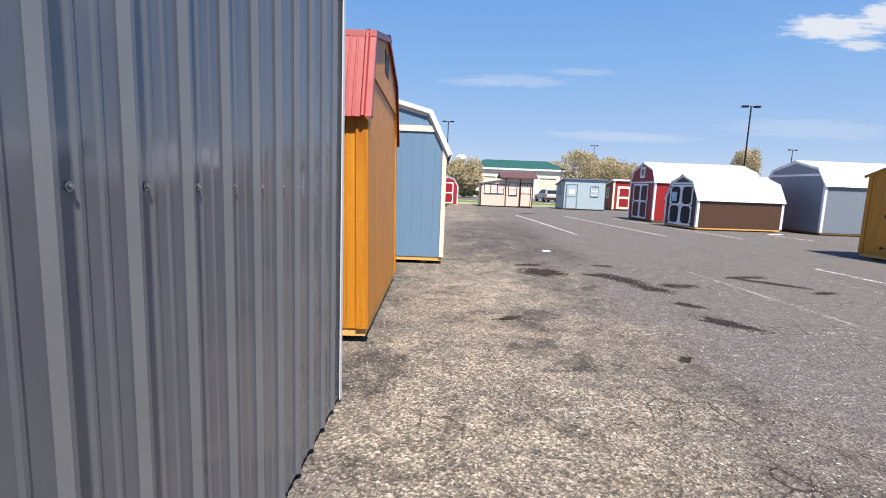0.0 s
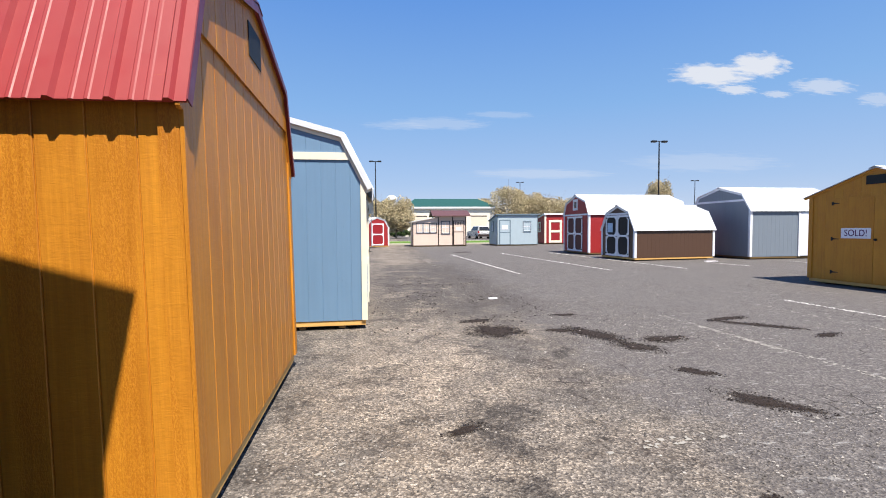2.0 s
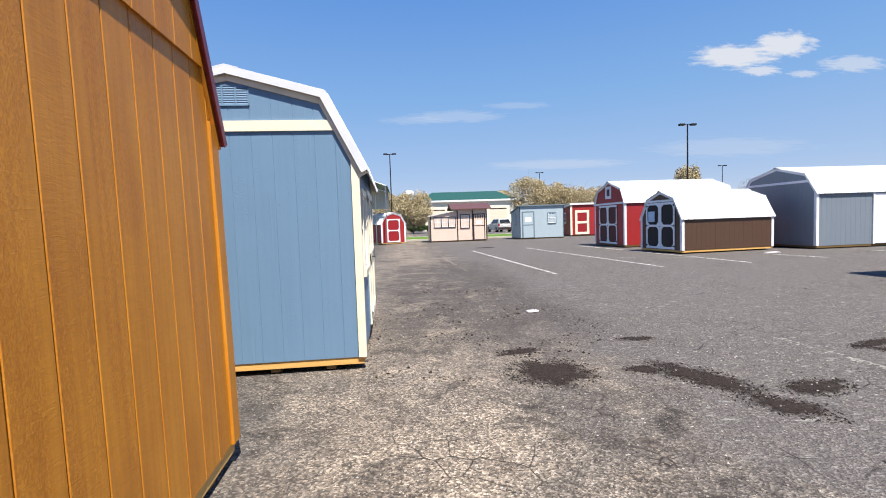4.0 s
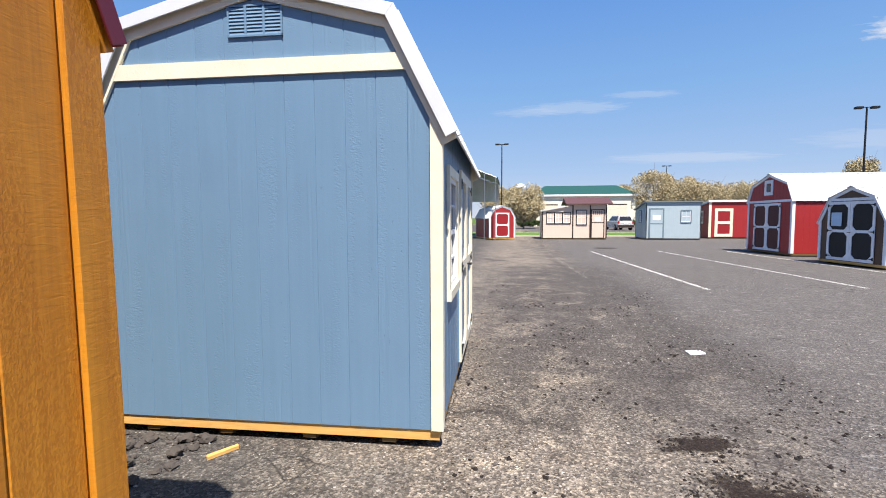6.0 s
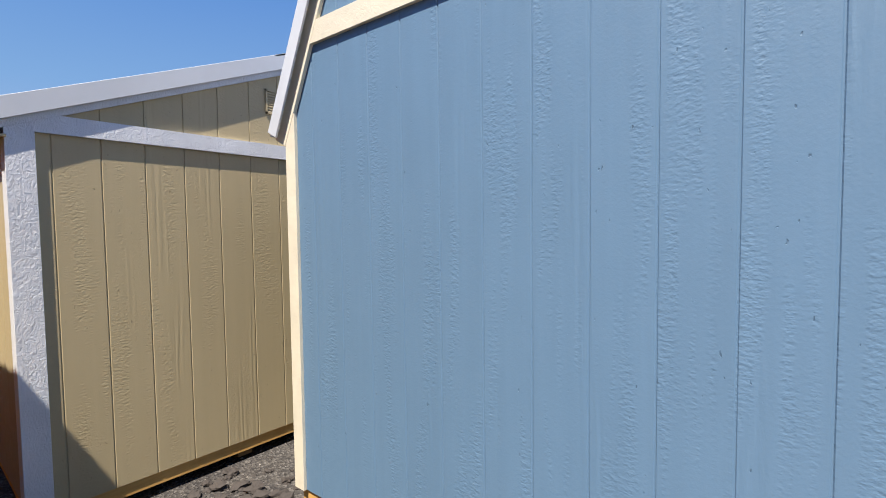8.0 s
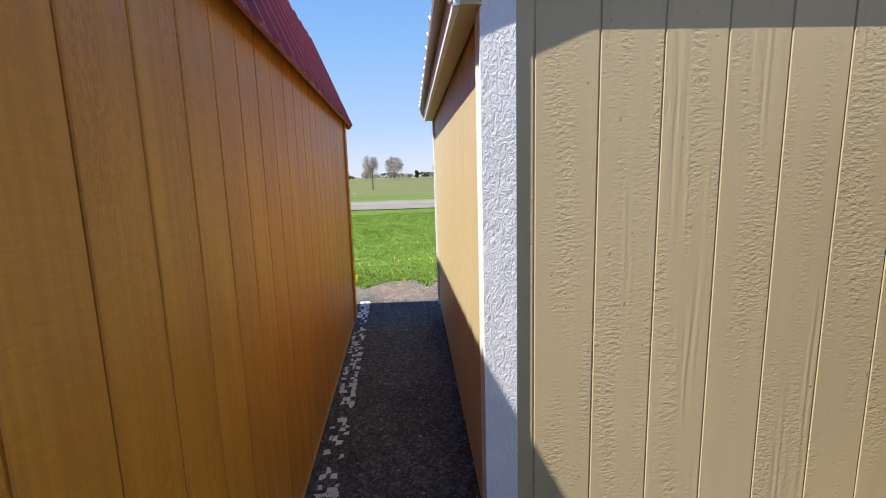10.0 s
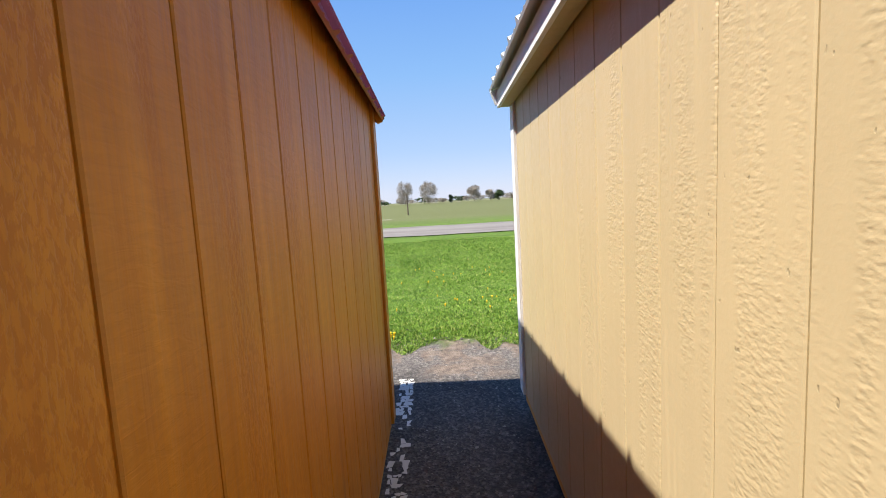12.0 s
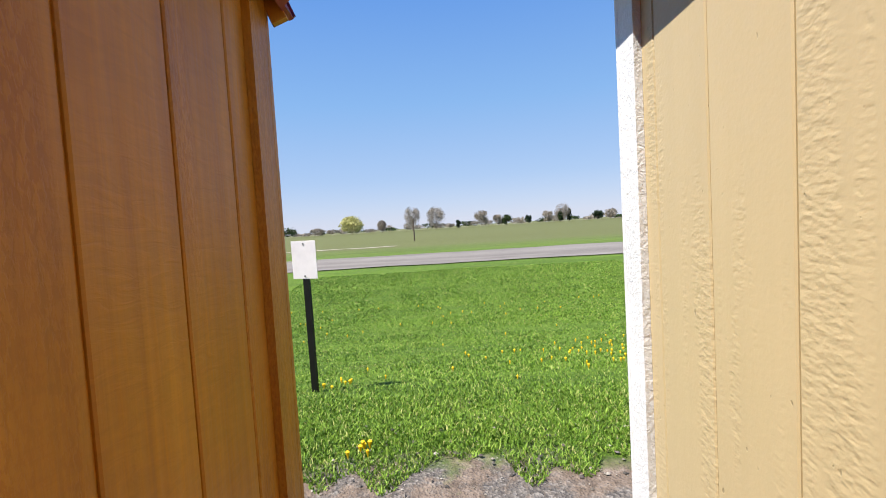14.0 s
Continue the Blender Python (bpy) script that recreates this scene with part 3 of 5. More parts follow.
# ---- the sheds beside the path ----
def gable_vent(root, u0, u1, z0, z1, y, mat, n=8):
    bm = boxes((u0, y - 0.012, z0, u1, y, z0 + 0.012), (u0, y - 0.012, z1 - 0.012, u1, y, z1), (u0, y - 0.012, z0, u0 + 0.012, y, z1), (u1 - 0.012, y - 0.012, z0, u1, y, z1))
    w = (u1 - u0) / 3
    for k in (1, 2):
        box(bm, u0 + w * k - 0.008, y - 0.0125, z0, u0 + w * k + 0.008, y, z1)
    v = part("gable_vent", bm, mat, root, "louvred gable vent")
    h = (z1 - z0 - 0.024) / n
    for k in range(n):
        zz = z0 + 0.012 + h * k
        bm = bmesh.new()
        extrude(bm, [(u0 + 0.012, y - 0.011, zz), (u0 + 0.012, y - 0.007, zz), (u0 + 0.012, y - 0.001, zz + h * 0.8), (u0 + 0.012, y - 0.004, zz + h * 0.8)], (u1 - u0 - 0.024, 0, 0))
        part("louvre", bm, mat, v)
    return v


def sash_window(root, m, w, h, frame_mat, trim_mat, cols=2, rows=2, trim=0.07):
    """Built facing -Y in its own space, the lower left corner at the origin."""
    f = part("window", boxes((0, -0.005, 0, 0.035, 0.045, h), (w - 0.035, -0.005, 0, w, 0.045, h), (0.035, -0.005, 0, w - 0.035, 0.045, 0.035), (0.035, -0.005, h - 0.035, w - 0.035, 0.045, h), (0.035, -0.002, h / 2 - 0.018, w - 0.035, 0.04, h / 2 + 0.018)), frame_mat, root, m=m)
    part("pane", boxes((0.03, 0.02, 0.03, w - 0.03, 0.025, h - 0.03)), GLASS, f)
    part("backing", boxes((0.0, 0.05, 0.0, w, 0.06, h)), CHAR, f)
    for i in range(1, cols):
        part("muntin", boxes((w * i / cols - 0.009, 0.004, 0.035, w * i / cols + 0.009, 0.03, h - 0.035)), frame_mat, f)
    for j in range(1, rows * 2):
        if j != rows:
            part("muntin", boxes((0.035, 0.0045, h * j / (2 * rows) - 0.009, w - 0.035, 0.0295, h * j / (2 * rows) + 0.009)), frame_mat, f)
    if trim_mat is not None:
        t = trim
        part("window_trim", boxes((-t, -0.024, 0, 0, -0.001, h), (w, -0.024, 0, w + t, -0.001, h), (-t, -0.025, h, w + t, -0.001, h + t)), trim_mat, f)
        part("window_sill", boxes((-t, -0.034, -t, w + t, -0.001, 0)), trim_mat, f)
    return f


def strap_hinge(parent, x, z, y, d, mat=BLACKMETAL):
    bm = bmesh.new()
    extrude(bm, [(x, y, z - 0.045), (x + d * 0.04, y, z - 0.045), (x + d * 0.05, y, z - 0.018), (x + d * 0.19, y, z - 0.006), (x + d * 0.19, y, z + 0.006), (x + d * 0.05, y, z + 0.018), (x + d * 0.04, y, z + 0.045), (x, y, z + 0.045)], (0, -0.006, 0))
    part("hinge", bm, mat, parent)


def octagon(x0, x1, z0, z1, c):
    return [(x0 + c, z0), (x1 - c, z0), (x1, z0 + c), (x1, z1 - c), (x1 - c, z1), (x0 + c, z1), (x0, z1 - c), (x0, z0 + c)]


def framed_door(root, m, w, h, trim_mat, panel_mat, leaves=2, rows=2, hinge=True, cut=0.09, face=0.085):
    """Shed door facing -Y, lower left at the origin: stiles and rails over recessed panels with clipped corners."""
    lw = w / leaves
    for k in range(leaves):
        x0 = k * lw
        d = part("door", boxes((x0 + 0.004, -0.012, 0.0, x0 + lw - 0.004, 0.03, h)), panel_mat, root, m=m)
        y0, y1 = -0.034, -0.012
        part("stile", boxes((x0 + 0.005, y0, 0.001, x0 + face, y1, h - 0.001)), trim_mat, d)
        part("stile", boxes((x0 + lw - face, y0, 0.001, x0 + lw - 0.005, y1, h - 0.001)), trim_mat, d)
        for j in range(rows + 1):
            zc = [0.001 + face / 2, h / 2, h - face / 2 - 0.001][j] if rows == 2 else (0.001 + face / 2 + (h - face) * j / rows)
            part("rail", boxes((x0 + face, y0 + 0.001, zc - face / 2, x0 + lw - face, y1, zc + face / 2)), trim_mat, d)
        if cut:
            for j in range(rows):
                za = face + (h / 2 - face * 1.0) * j + (0 if j == 0 else face * 0.5)
                zb = h / 2 - face / 2 if j == 0 else h - face
                if j == 1:
                    za = h / 2 + face / 2
                xa, xb = x0 + face, x0 + lw - face
                for px, pz, dx, dz in ((xa, za, 1, 1), (xb, za, -1, 1), (xa, zb, 1, -1), (xb, zb, -1, -1)):
                    bm = bmesh.new()
                    extrude(bm, [(px, y0 + 0.002, pz), (px + dx * cut, y0 + 0.002, pz), (px, y0 + 0.002, pz + dz * cut)], (0, 0.02, 0))
                    part("corner_block", bm, trim_mat, d)
        if hinge:
            left = k == 0
            for zz in (0.12, h / 2, h - 0.12):
                strap_hinge(d, x0 + (0.0 if left else lw), zz, y0 - 0.001, 1 if left else -1)
    bm = bmesh.new()
    hx = lw if leaves == 2 else w - 0.06
    cyl(bm, (hx + 0.03, -0.034, h * 0.48), (hx + 0.03, -0.075, h * 0.48), 0.010, 0.010, 8)
    cyl(bm, (hx - 0.03, -0.075, h * 0.48), (hx + 0.09, -0.075, h * 0.48), 0.008, 0.008, 8)
    part("handle", bm, BLACKMETAL, root, "black T-handle", m=m)


# orange shed with the red roof
orange_half = [(0, 3.06), (1.16, 2.765), (1.485, 1.985)]
OM = pose(-0.31, 6.885, 0, 0, 0, 91.85) @ pose(0, 0, 0, -0.9)
orange = shed("storage_shed", OM, 2.83, 5.56, orange_half, 0.14, (ORANGE, ORANGE, REDROOF, MAROONMETAL, ORANGE),
              "orange-stained wooden barn shed with a red metal roof", rake_w=0.04, front_over=0.05, first=0.10, gap=0.007, depth=0.006)
prof = [(u + 1.415, z) for u, z in mirrored(orange_half)]
# upper gable panel that laps over the lower siding
wall(orange, "gable_panel", Matrix.Translation((-1.415, -0.018, 0)), 2.83, prof, 2.42, ORANGE, ORANGE, 0.203, 0.10, [(1.235, 1.595, 2.66, 2.90)], core=0.017)
part("gable_vent", boxes((-0.18, -0.024, 2.66, 0.18, -0.004, 2.90)), CHAR, orange, "dark screened gable vent")
rake(orange, mirrored([(u, z + 0.02) for u, z in orange_half]), -0.004, 0.055, -0.058, -0.0505, MAROONMETAL, "rake_flashing", "maroon metal rake flashing")
rake(orange, mirrored([(u, z + 0.02) for u, z in orange_half]), -0.004, 0.055, 5.6105, 5.618, MAROONMETAL, "rake_flashing")

# blue gambrel shed
BL = 3.05
blue_half = [(0, 3.0), (0.925, 2.76), (1.308, 1.995)]
BM = pose(-0.873, 10.0, 0, 0, 0, 1.4)
win = (0.42, 1.02, 0.98, 1.80)
dr = (1.22, 2.60, 0.20, 1.92)
blue = shed("storage_shed", BM, 2.396, BL, blue_half, 0.135, (BLUE, CREAM, WHITEROOF, WHITEROOF, BLUE),
            "blue-painted barn shed with cream trim and white metal roof", rake_w=0.10, front_over=0.05, first=0.19, corner=0.06, side_holes=[win, dr], gap=0.004, groove=0.2)
prof = mirrored(blue_half)
part("belt_trim", boxes((-1.06, -0.0205, 2.415, 1.06, -0.0008, 2.517)), CREAM, blue, "cream horizontal belt trim")
gable_vent(blue, -0.17, 0.20, 2.66, 2.86, -0.002, BLUE)
rake(blue, mirrored([(u, z + 0.03) for u, z in blue_half]), -0.004, 0.075, -0.062, -0.0505, WHITEROOF, "rake_flashing", "white metal rake flashing")
SIDE_R = Matrix.Translation((1.198, 0, 0)) @ rz(90)
sash_window(blue, SIDE_R @ Matrix.Translation((win[0], 0, win[2])), win[1] - win[0], win[3] - win[2], WHITE, CREAM)
framed_door(blue, SIDE_R @ Matrix.Translation((dr[0], 0, dr[2])), dr[1] - dr[0], dr[3] - dr[2], CREAM, BLUE)

# tan gable shed
tan_half = [(0, 2.69), (1.61, 2.05)]
TM = pose(-2.82, 10.45, 0, 0, 0, 90)
tan = shed("storage_shed", TM, 2.94, 3.22, tan_half, 0.14, (TAN, WHITE, WHITEROOF, WHITEROOF, TAN),
           "tan-painted gable shed with white trim and metal roof", rake_w=0.09, front_over=0.035, first=0.15, gap=0.004, depth=0.0055)
part("belt_trim", boxes((-1.39, -0.0205, 1.995, 1.39, -0.0008, 2.085)), WHITE, tan, "white horizontal belt trim")
gable_vent(tan, -0.19, 0.20, 2.29, 2.45, -0.002, TAN)
for q in (-1, 1):
    part("fascia", boxes((min(q * 1.565, q * 1.547), -0.034, 1.955, max(q * 1.565, q * 1.547), 3.25, 2.045)), WHITE, tan, "white eave fascia board")
    part("soffit", boxes((min(q * 1.546, q * 1.482), -0.034, 1.957, max(q * 1.546, q * 1.482), 3.25, 1.968)), TAN, tan)
rake(tan, mirrored([(u, z + 0.03) for u, z in tan_half]), -0.01, 0.085, -0.047, -0.0355, WHITEROOF, "rake_flashing", "white metal rake flashing")

# ---- steel building at the start ----
steel = thing("steel_building", pose(-0.238, 4.305, 0), "gray corrugated steel building with white corner trim", "building")


def ribbed_wall(bm, length, z0, z1, pitch=0.2165, rib=0.019, first=0.170):
    """Vertical ribbed wall sheet: s along +Y, ribs proud towards +X."""
    line, v = [(0.0, 0.0)], first
    while v < length - 0.06:
        line += [(v, 0.0), (v + 0.008, rib), (v + 0.020, rib), (v + 0.036, 0.0)]
        for k in (1, 2):
            c = v + 0.036 + (pitch - 0.036) * k / 3
            if c < length - 0.02:
                line += [(c - 0.010, 0.0), (c - 0.005, 0.0032), (c + 0.004, 0.0032), (c + 0.013, 0.0)]
        v += pitch
    line.append((length, 0.0))
    a = [bm.verts.new((h, -s, z0)) for s, h in line]
    b = [bm.verts.new((h, -s, z1)) for s, h in line]
    c = [bm.verts.new((-0.004, -s, z0)) for s, h in line]
    d = [bm.verts.new((-0.004, -s, z1)) for s, h in line]
    for i in range(len(line) - 1):
        bm.faces.new((a[i], a[i + 1], b[i + 1], b[i]))
        bm.faces.new((c[i], d[i], d[i + 1], c[i + 1]))
        bm.faces.new((a[i], c[i], c[i + 1], a[i + 1]))


bm = bmesh.new()
ribbed_wall(bm, 9.0, 0.04, 3.35)
part("wall_sheet", bm, GALV, steel)
part("end_wall", boxes((-5.4, -0.03, 0.04, -0.01, -0.005, 3.35)), GALV, steel)
part("back_wall", boxes((-5.4, -9.0, 0.04, -0.01, -8.97, 3.35)), GALV, steel)
part("back_wall", boxes((-5.43, -9.0, 0.04, -5.405, -0.005, 3.35)), GALV, steel)
part("base_rail", boxes((-0.08, -9.0, 0.0, -0.012, -0.03, 0.055)), BLACKMETAL, steel)
part("corner_trim", boxes((-0.05, 0.0, 0.035, 0.0205, 0.006, 3.36), (0.0155, -0.045, 0.035, 0.021, 0.0, 3.36)), WHITEROOF, steel, "white steel corner trim")
bm = bmesh.new()
ribbed(bm, (-2.7, 4.1), (0.17, 3.36), -9.1, 0.03)
part("roof_panel", bm, WHITEROOF, steel)
bm = bmesh.new()
ribbed(bm, (-2.7, 4.1), (-5.57, 3.36), -9.1, 0.03)
part("roof_panel", bm, WHITEROOF, steel)
for y in (0, -9.03):
    bm = bmesh.new()
    extrude(bm, [(-5.4, y - 0.005, 3.35), (-0.01, y - 0.005, 3.35), (-2.7, y - 0.005, 3.70)], (0, 0.03, 0))
    part("gable_sheet", bm, GALV, steel)

# ---- sheds across the lot ----
sold_half = [(0, 2.72), (1.68, 2.13)]
SM = pose(11.42, 12.38, 0, 0, 0, -87)
sold = shed("storage_shed", SM, 3.05, 4.9, sold_half, 0.12, (HONEY, HONEY, WHITEROOF, WHITEROOF, HONEY), "honey-stained wooden gable shed with a sold sign", rake_w=0.05, gap=0.003)

BRM = pose(10.85, 22.85, 0, 0, 0, -83.7)
brown_half = [(0, 2.38), (0.82, 2.08), (1.29, 1.26)]
brown = shed("storage_shed", BRM, 2.44, 3.97, brown_half, 0.13, (BROWNSIDE, WHITE, WHITEROOF, WHITEROOF, BROWNSIDE), "brown mini barn shed with white trim and roof", gap=0.0025)

RM = pose(11.0, 27.75, 0, 0, 0, -88)
red_half = [(0, 3.18), (1.22, 2.78), (1.60, 2.06)]
red = shed("storage_shed", RM, 3.05, 5.5, red_half, 0.12, (REDSIDE, WHITE, WHITEROOF, WHITEROOF, REDSIDE), "red lofted barn shed with white double doors", rim=DARKWOOD, gap=0.0025)

GM = pose(16.05, 23.25, 0, 0, 0, -88.5)
gray_half = [(0, 3.2), (1.38, 2.85), (1.92, 2.05)]
gray = shed("storage_shed", GM, 3.66, 4.9, gray_half, 0.12, (GRAYSIDE, WHITE, WHITEROOF, WHITEROOF, GRAYSIDE), "gray lofted barn shed with white trim and roof", rim=DARKWOOD, gap=0.0025)


# ---- details on the sheds across the lot ----
def text_mesh(body, size):
    cu = bpy.data.curves.new("lettering", "FONT")
    cu.body, cu.size, cu.extrude, cu.align_x, cu.align_y = body, size, 0.0015, "CENTER", "CENTER"
    ob = bpy.data.objects.new("lettering", cu)
    scene.collection.objects.link(ob)
    bpy.context.view_layer.update()
    me_ = bpy.data.meshes.new_from_object(ob.evaluated_get(bpy.context.evaluated_depsgraph_get()))
    bpy.data.objects.remove(ob)
    return me_


INK = painted("dark_purple_ink", lin(92, 34, 82), 0.6, 0.0)
PAPER = painted("white_sign_board", lin(236, 232, 236), 0.5, 0.05)
PALEBLUE = painted("pale_blue_paper", lin(170, 196, 220), 0.6, 0.05)

# sold shed: flush double doors, hinges, vent, sign
for u0, u1 in ((-0.955, -0.004), (0.004, 0.955)):
    d = part("door", boxes((u0, -0.022, 0.14, u1, -0.001, 2.10)), HONEY, sold)
    for zz in (0.32, 1.12, 1.97):
        strap_hinge(d, u0 if u0 < -0.1 else u1, zz, -0.0225, 1 if u0 < -0.1 else -1)
bm = bmesh.new()
cyl(bm, (0.05, -0.02, 1.12), (0.05, -0.06, 1.12), 0.03, 0.025, 10)
part("handle", bm, BLACKMETAL, sold, "black door handle")
part("gable_vent", boxes((-0.20, -0.014, 2.36, 0.20, -0.001, 2.56)), BLACKMETAL, sold, "dark gable vent")
sign = tagged(new("sold_sign"), "white sold sign with dark purple lettering on a shed door", "sign")
sign.matrix_basis = SM @ pose(-0.38, -0.024, 1.26)
part("board", boxes((-0.33, -0.008, -0.12, 0.33, 0.0, 0.12)), PAPER, sign)
tm = text_mesh("SOLD!", 0.215)
tm.materials.append(INK)
tx = new("lettering", tm)
tx.parent = sign
tx.matrix_basis = pose(0, -0.0095, 0, 90, 0, 0) @ Matrix.Diagonal((0.86, 1, 1, 1))

# brown mini barn
part("belt_trim", boxes((-0.90, -0.022, 1.97, 0.90, -0.001, 2.05)), WHITE, brown)
framed_door(brown, Matrix.Translation((-0.86, 0.0, 0.15)), 1.72, 1.80, WHITE, CHAR, cut=0.12)
notice = part("notice", boxes((-0.70, -0.040, 1.20, -0.30, -0.036, 1.62)), PALEBLUE, brown, "pale blue printed notice")

# red lofted barn
part("belt_trim", boxes((-1.44, -0.022, 2.06, 1.44, -0.001, 2.15)), WHITE, red)
framed_door(red, Matrix.Translation((-1.02, 0.0, 0.14)), 1.86, 1.88, WHITE, MAROON, cut=0.10)
bm = boxes((-0.32, -0.024, 2.35, -0.19, -0.001, 2.95), (0.13, -0.024, 2.35, 0.26, -0.001, 2.95), (-0.19, -0.024, 2.82, 0.13, -0.001, 2.95), (-0.19, -0.024, 2.35, 0.13, -0.001, 2.48))
lw = part("loft_window", bm, WHITE, red, "white-framed octagonal loft window")
bm = bmesh.new()
extrude(bm, [(u, -0.012, z) for u, z in octagon(-0.17, 0.11, 2.50, 2.80, 0.08)], (0, 0.01, 0))
part("pane", bm, GLASS, lw)

# gray lofted barn
part("belt_trim", boxes((-1.56, -0.022, 2.52, 1.56, -0.001, 2.61)), WHITE, gray)
GS = Matrix.Translation((1.83, 0, 0)) @ rz(90)
part("door", boxes((2.41, -0.035, 0.14, 3.42, 0.0, 2.02)), WHITE, gray, "white side door", m=GS)
part("door_trim", boxes((2.33, -0.045, 0.12, 2.41, 0.0, 2.06)), WHITE, gray, m=GS)
part("door_trim", boxes((3.42, -0.045, 0.12, 3.50, 0.0, 2.06)), WHITE, gray, m=GS)


# ---- small buildings at the far end of the lot ----
def plank_box(root, name, x0, y0, x1, y1, z0, zf, zb, mat, back, groove=0.203, holes=()):
    """Four walls of a box whose top slopes from zf at the front (y0) to zb at the back (y1)."""
    w, d = x1 - x0, y1 - y0
    wall(root, "front_wall", Matrix.Translation((x0, y0, 0)), w, [(0, zf), (w, zf)], z0, mat, back, groove, None, holes, True)
    wall(root, "back_wall", Matrix.Translation((x1, y1, 0)) @ rz(180), w, [(0, zb), (w, zb)], z0, mat, back, groove, None, (), True)
    wall(root, "side_wall", Matrix.Translation((x1, y0, 0)) @ rz(90), d, [(0, zf), (d, zb)], z0, mat, back, groove, None, (), True)
    wall(root, "side_wall", Matrix.Translation((x0, y1, 0)) @ rz(-90), d, [(0, zb), (d, zf)], z0, mat, back, groove, None, (), True)


cream = thing("garden_cabin", pose(2.78, 39.6, 0), "cream cabin shed with brown roof and a glazed lean-to", "shed", "sheds on the sales lot")
part("floor", boxes((0.02, 0.05, 0.0, 4.23, 2.35, 0.1)), DARKWOOD, cream)
w0, w1 = 0.1, 1.95
wall(cream, "front_wall", Matrix.Translation((0, 0, 0)), 2.02, [(0, 1.90), (2.02, 2.28)], w0, CREAMSIDE, CREAMSIDE, 0.203, None, (), True)
wall(cream, "back_wall", Matrix.Translation((2.02, 2.4, 0)) @ rz(180), 2.02, [(0, 2.28), (2.02, 1.90)], w0, CREAMSIDE, CREAMSIDE, 0.203, None, (), True)
wall(cream, "side_wall", Matrix.Translation((0, 2.4, 0)) @ rz(-90), 2.4, [(0, 1.9), (2.4, 1.9)], w0, CREAMSIDE, CREAMSIDE, 0.203, None, (), True)
plank_box(cream, "cabin", 2.03, 0.0, 4.25, 2.4, w0, 2.42, 2.42, CREAMSIDE, CREAMSIDE)
bm = bmesh.new()
extrude(bm, [(-0.15, -0.15, 1.90), (2.02, -0.15, 2.32), (2.02, -0.15, 2.36), (-0.15, -0.15, 1.94)], (0, 2.7, 0))
part("lean_to_roof", bm, WHITEROOF, cream)
bm = bmesh.new()
extrude(bm, [(1.55, -0.35, 2.40), (1.55, 1.2, 2.86), (1.55, 2.75, 2.40), (1.55, 2.75, 2.34), (1.55, 1.2, 2.80), (1.55, -0.35, 2.34)], (3.0, 0, 0))
part("roof", bm, BROWNROOF, cream, "brown metal cabin roof")
for x in (0.0, 2.0, 3.13, 4.17):
    part("corner_trim", boxes((x, -0.02, 0.1, x + 0.08, -0.001, 2.3 if x > 1 else 1.88)), BLACKTRIM, cream)
for x in (0.34, 0.87, 1.40):
    sash_window(cream, Matrix.Translation((x, -0.012, 1.10)), 0.46, 0.70, WHITE, BLACKTRIM, 2, 1, 0.05)
sash_window(cream, Matrix.Translation((2.30, -0.012, 1.02)), 0.60, 0.92, WHITE, BLACKTRIM, 2, 1, 0.06)
cd = part("door", boxes((3.28, -0.03, 0.14, 4.02, -0.001, 1.95)), CREAMSIDE, cream, "cream cabin door with a notice")
part("door_trim", boxes((3.21, -0.034, 0.12, 3.28, -0.001, 2.02), (4.02, -0.034, 0.12, 4.09, -0.001, 2.02), (3.28, -0.034, 1.95, 4.02, -0.001, 2.02)), BLACKTRIM, cd)
part("rail", boxes((3.28, -0.034, 1.10, 4.02, -0.030, 1.16)), BLACKTRIM, cd)
for k in range(5):
    part("lattice_slot", boxes((3.36 + k * 0.13, -0.036, 1.66, 3.42 + k * 0.13, -0.0305, 1.90)), BLACKTRIM, cd)
part("notice", boxes((3.45, -0.036, 1.25, 3.85, -0.0305, 1.5)), PAPER, cd)

mono = thing("storage_shed", pose(9.45, 39.4, 0), "pale gray-blue lean-to shed with white window", "shed", "sheds on the sales lot")
part("floor", boxes((0.02, 0.05, 0.0, 3.34, 2.65, 0.1)), DARKWOOD, mono)
plank_box(mono, "mono", 0, 0, 3.36, 2.7, 0.1, 2.42, 1.98, LTGRAY, LTGRAY)
bm = bmesh.new()
extrude(bm, [(-0.10, -0.12, 2.44), (-0.10, 2.8, 1.97), (-0.10, 2.8, 2.03), (-0.10, -0.12, 2.52)], (3.56, 0, 0))
part("roof", bm, GRAYTRIM, mono)
md = part("door", boxes((0.26, -0.03, 0.12, 1.02, -0.001, 1.98)), LTGRAY, mono)
part("door_trim", boxes((0.17, -0.036, 0.12, 0.26, -0.001, 2.06), (1.02, -0.036, 0.12, 1.11, -0.001, 2.06), (0.26, -0.036, 1.98, 1.02, -0.001, 2.06), (0.26, -0.036, 1.02, 1.02, -0.0305, 1.09)), GRAYTRIM, md)
part("notice", boxes((0.40, -0.038, 1.30, 0.88, -0.0305, 1.62)), PAPER, md)
sash_window(mono, Matrix.Translation((2.17, -0.012, 1.16)), 0.56, 0.74, WHITE, GRAYTRIM, 2, 1, 0.05)
sash_window(mono, Matrix.Translation((-0.012, 1.6, 1.16)) @ rz(-90), 0.5, 0.74, WHITE, GRAYTRIM, 2, 1, 0.05)

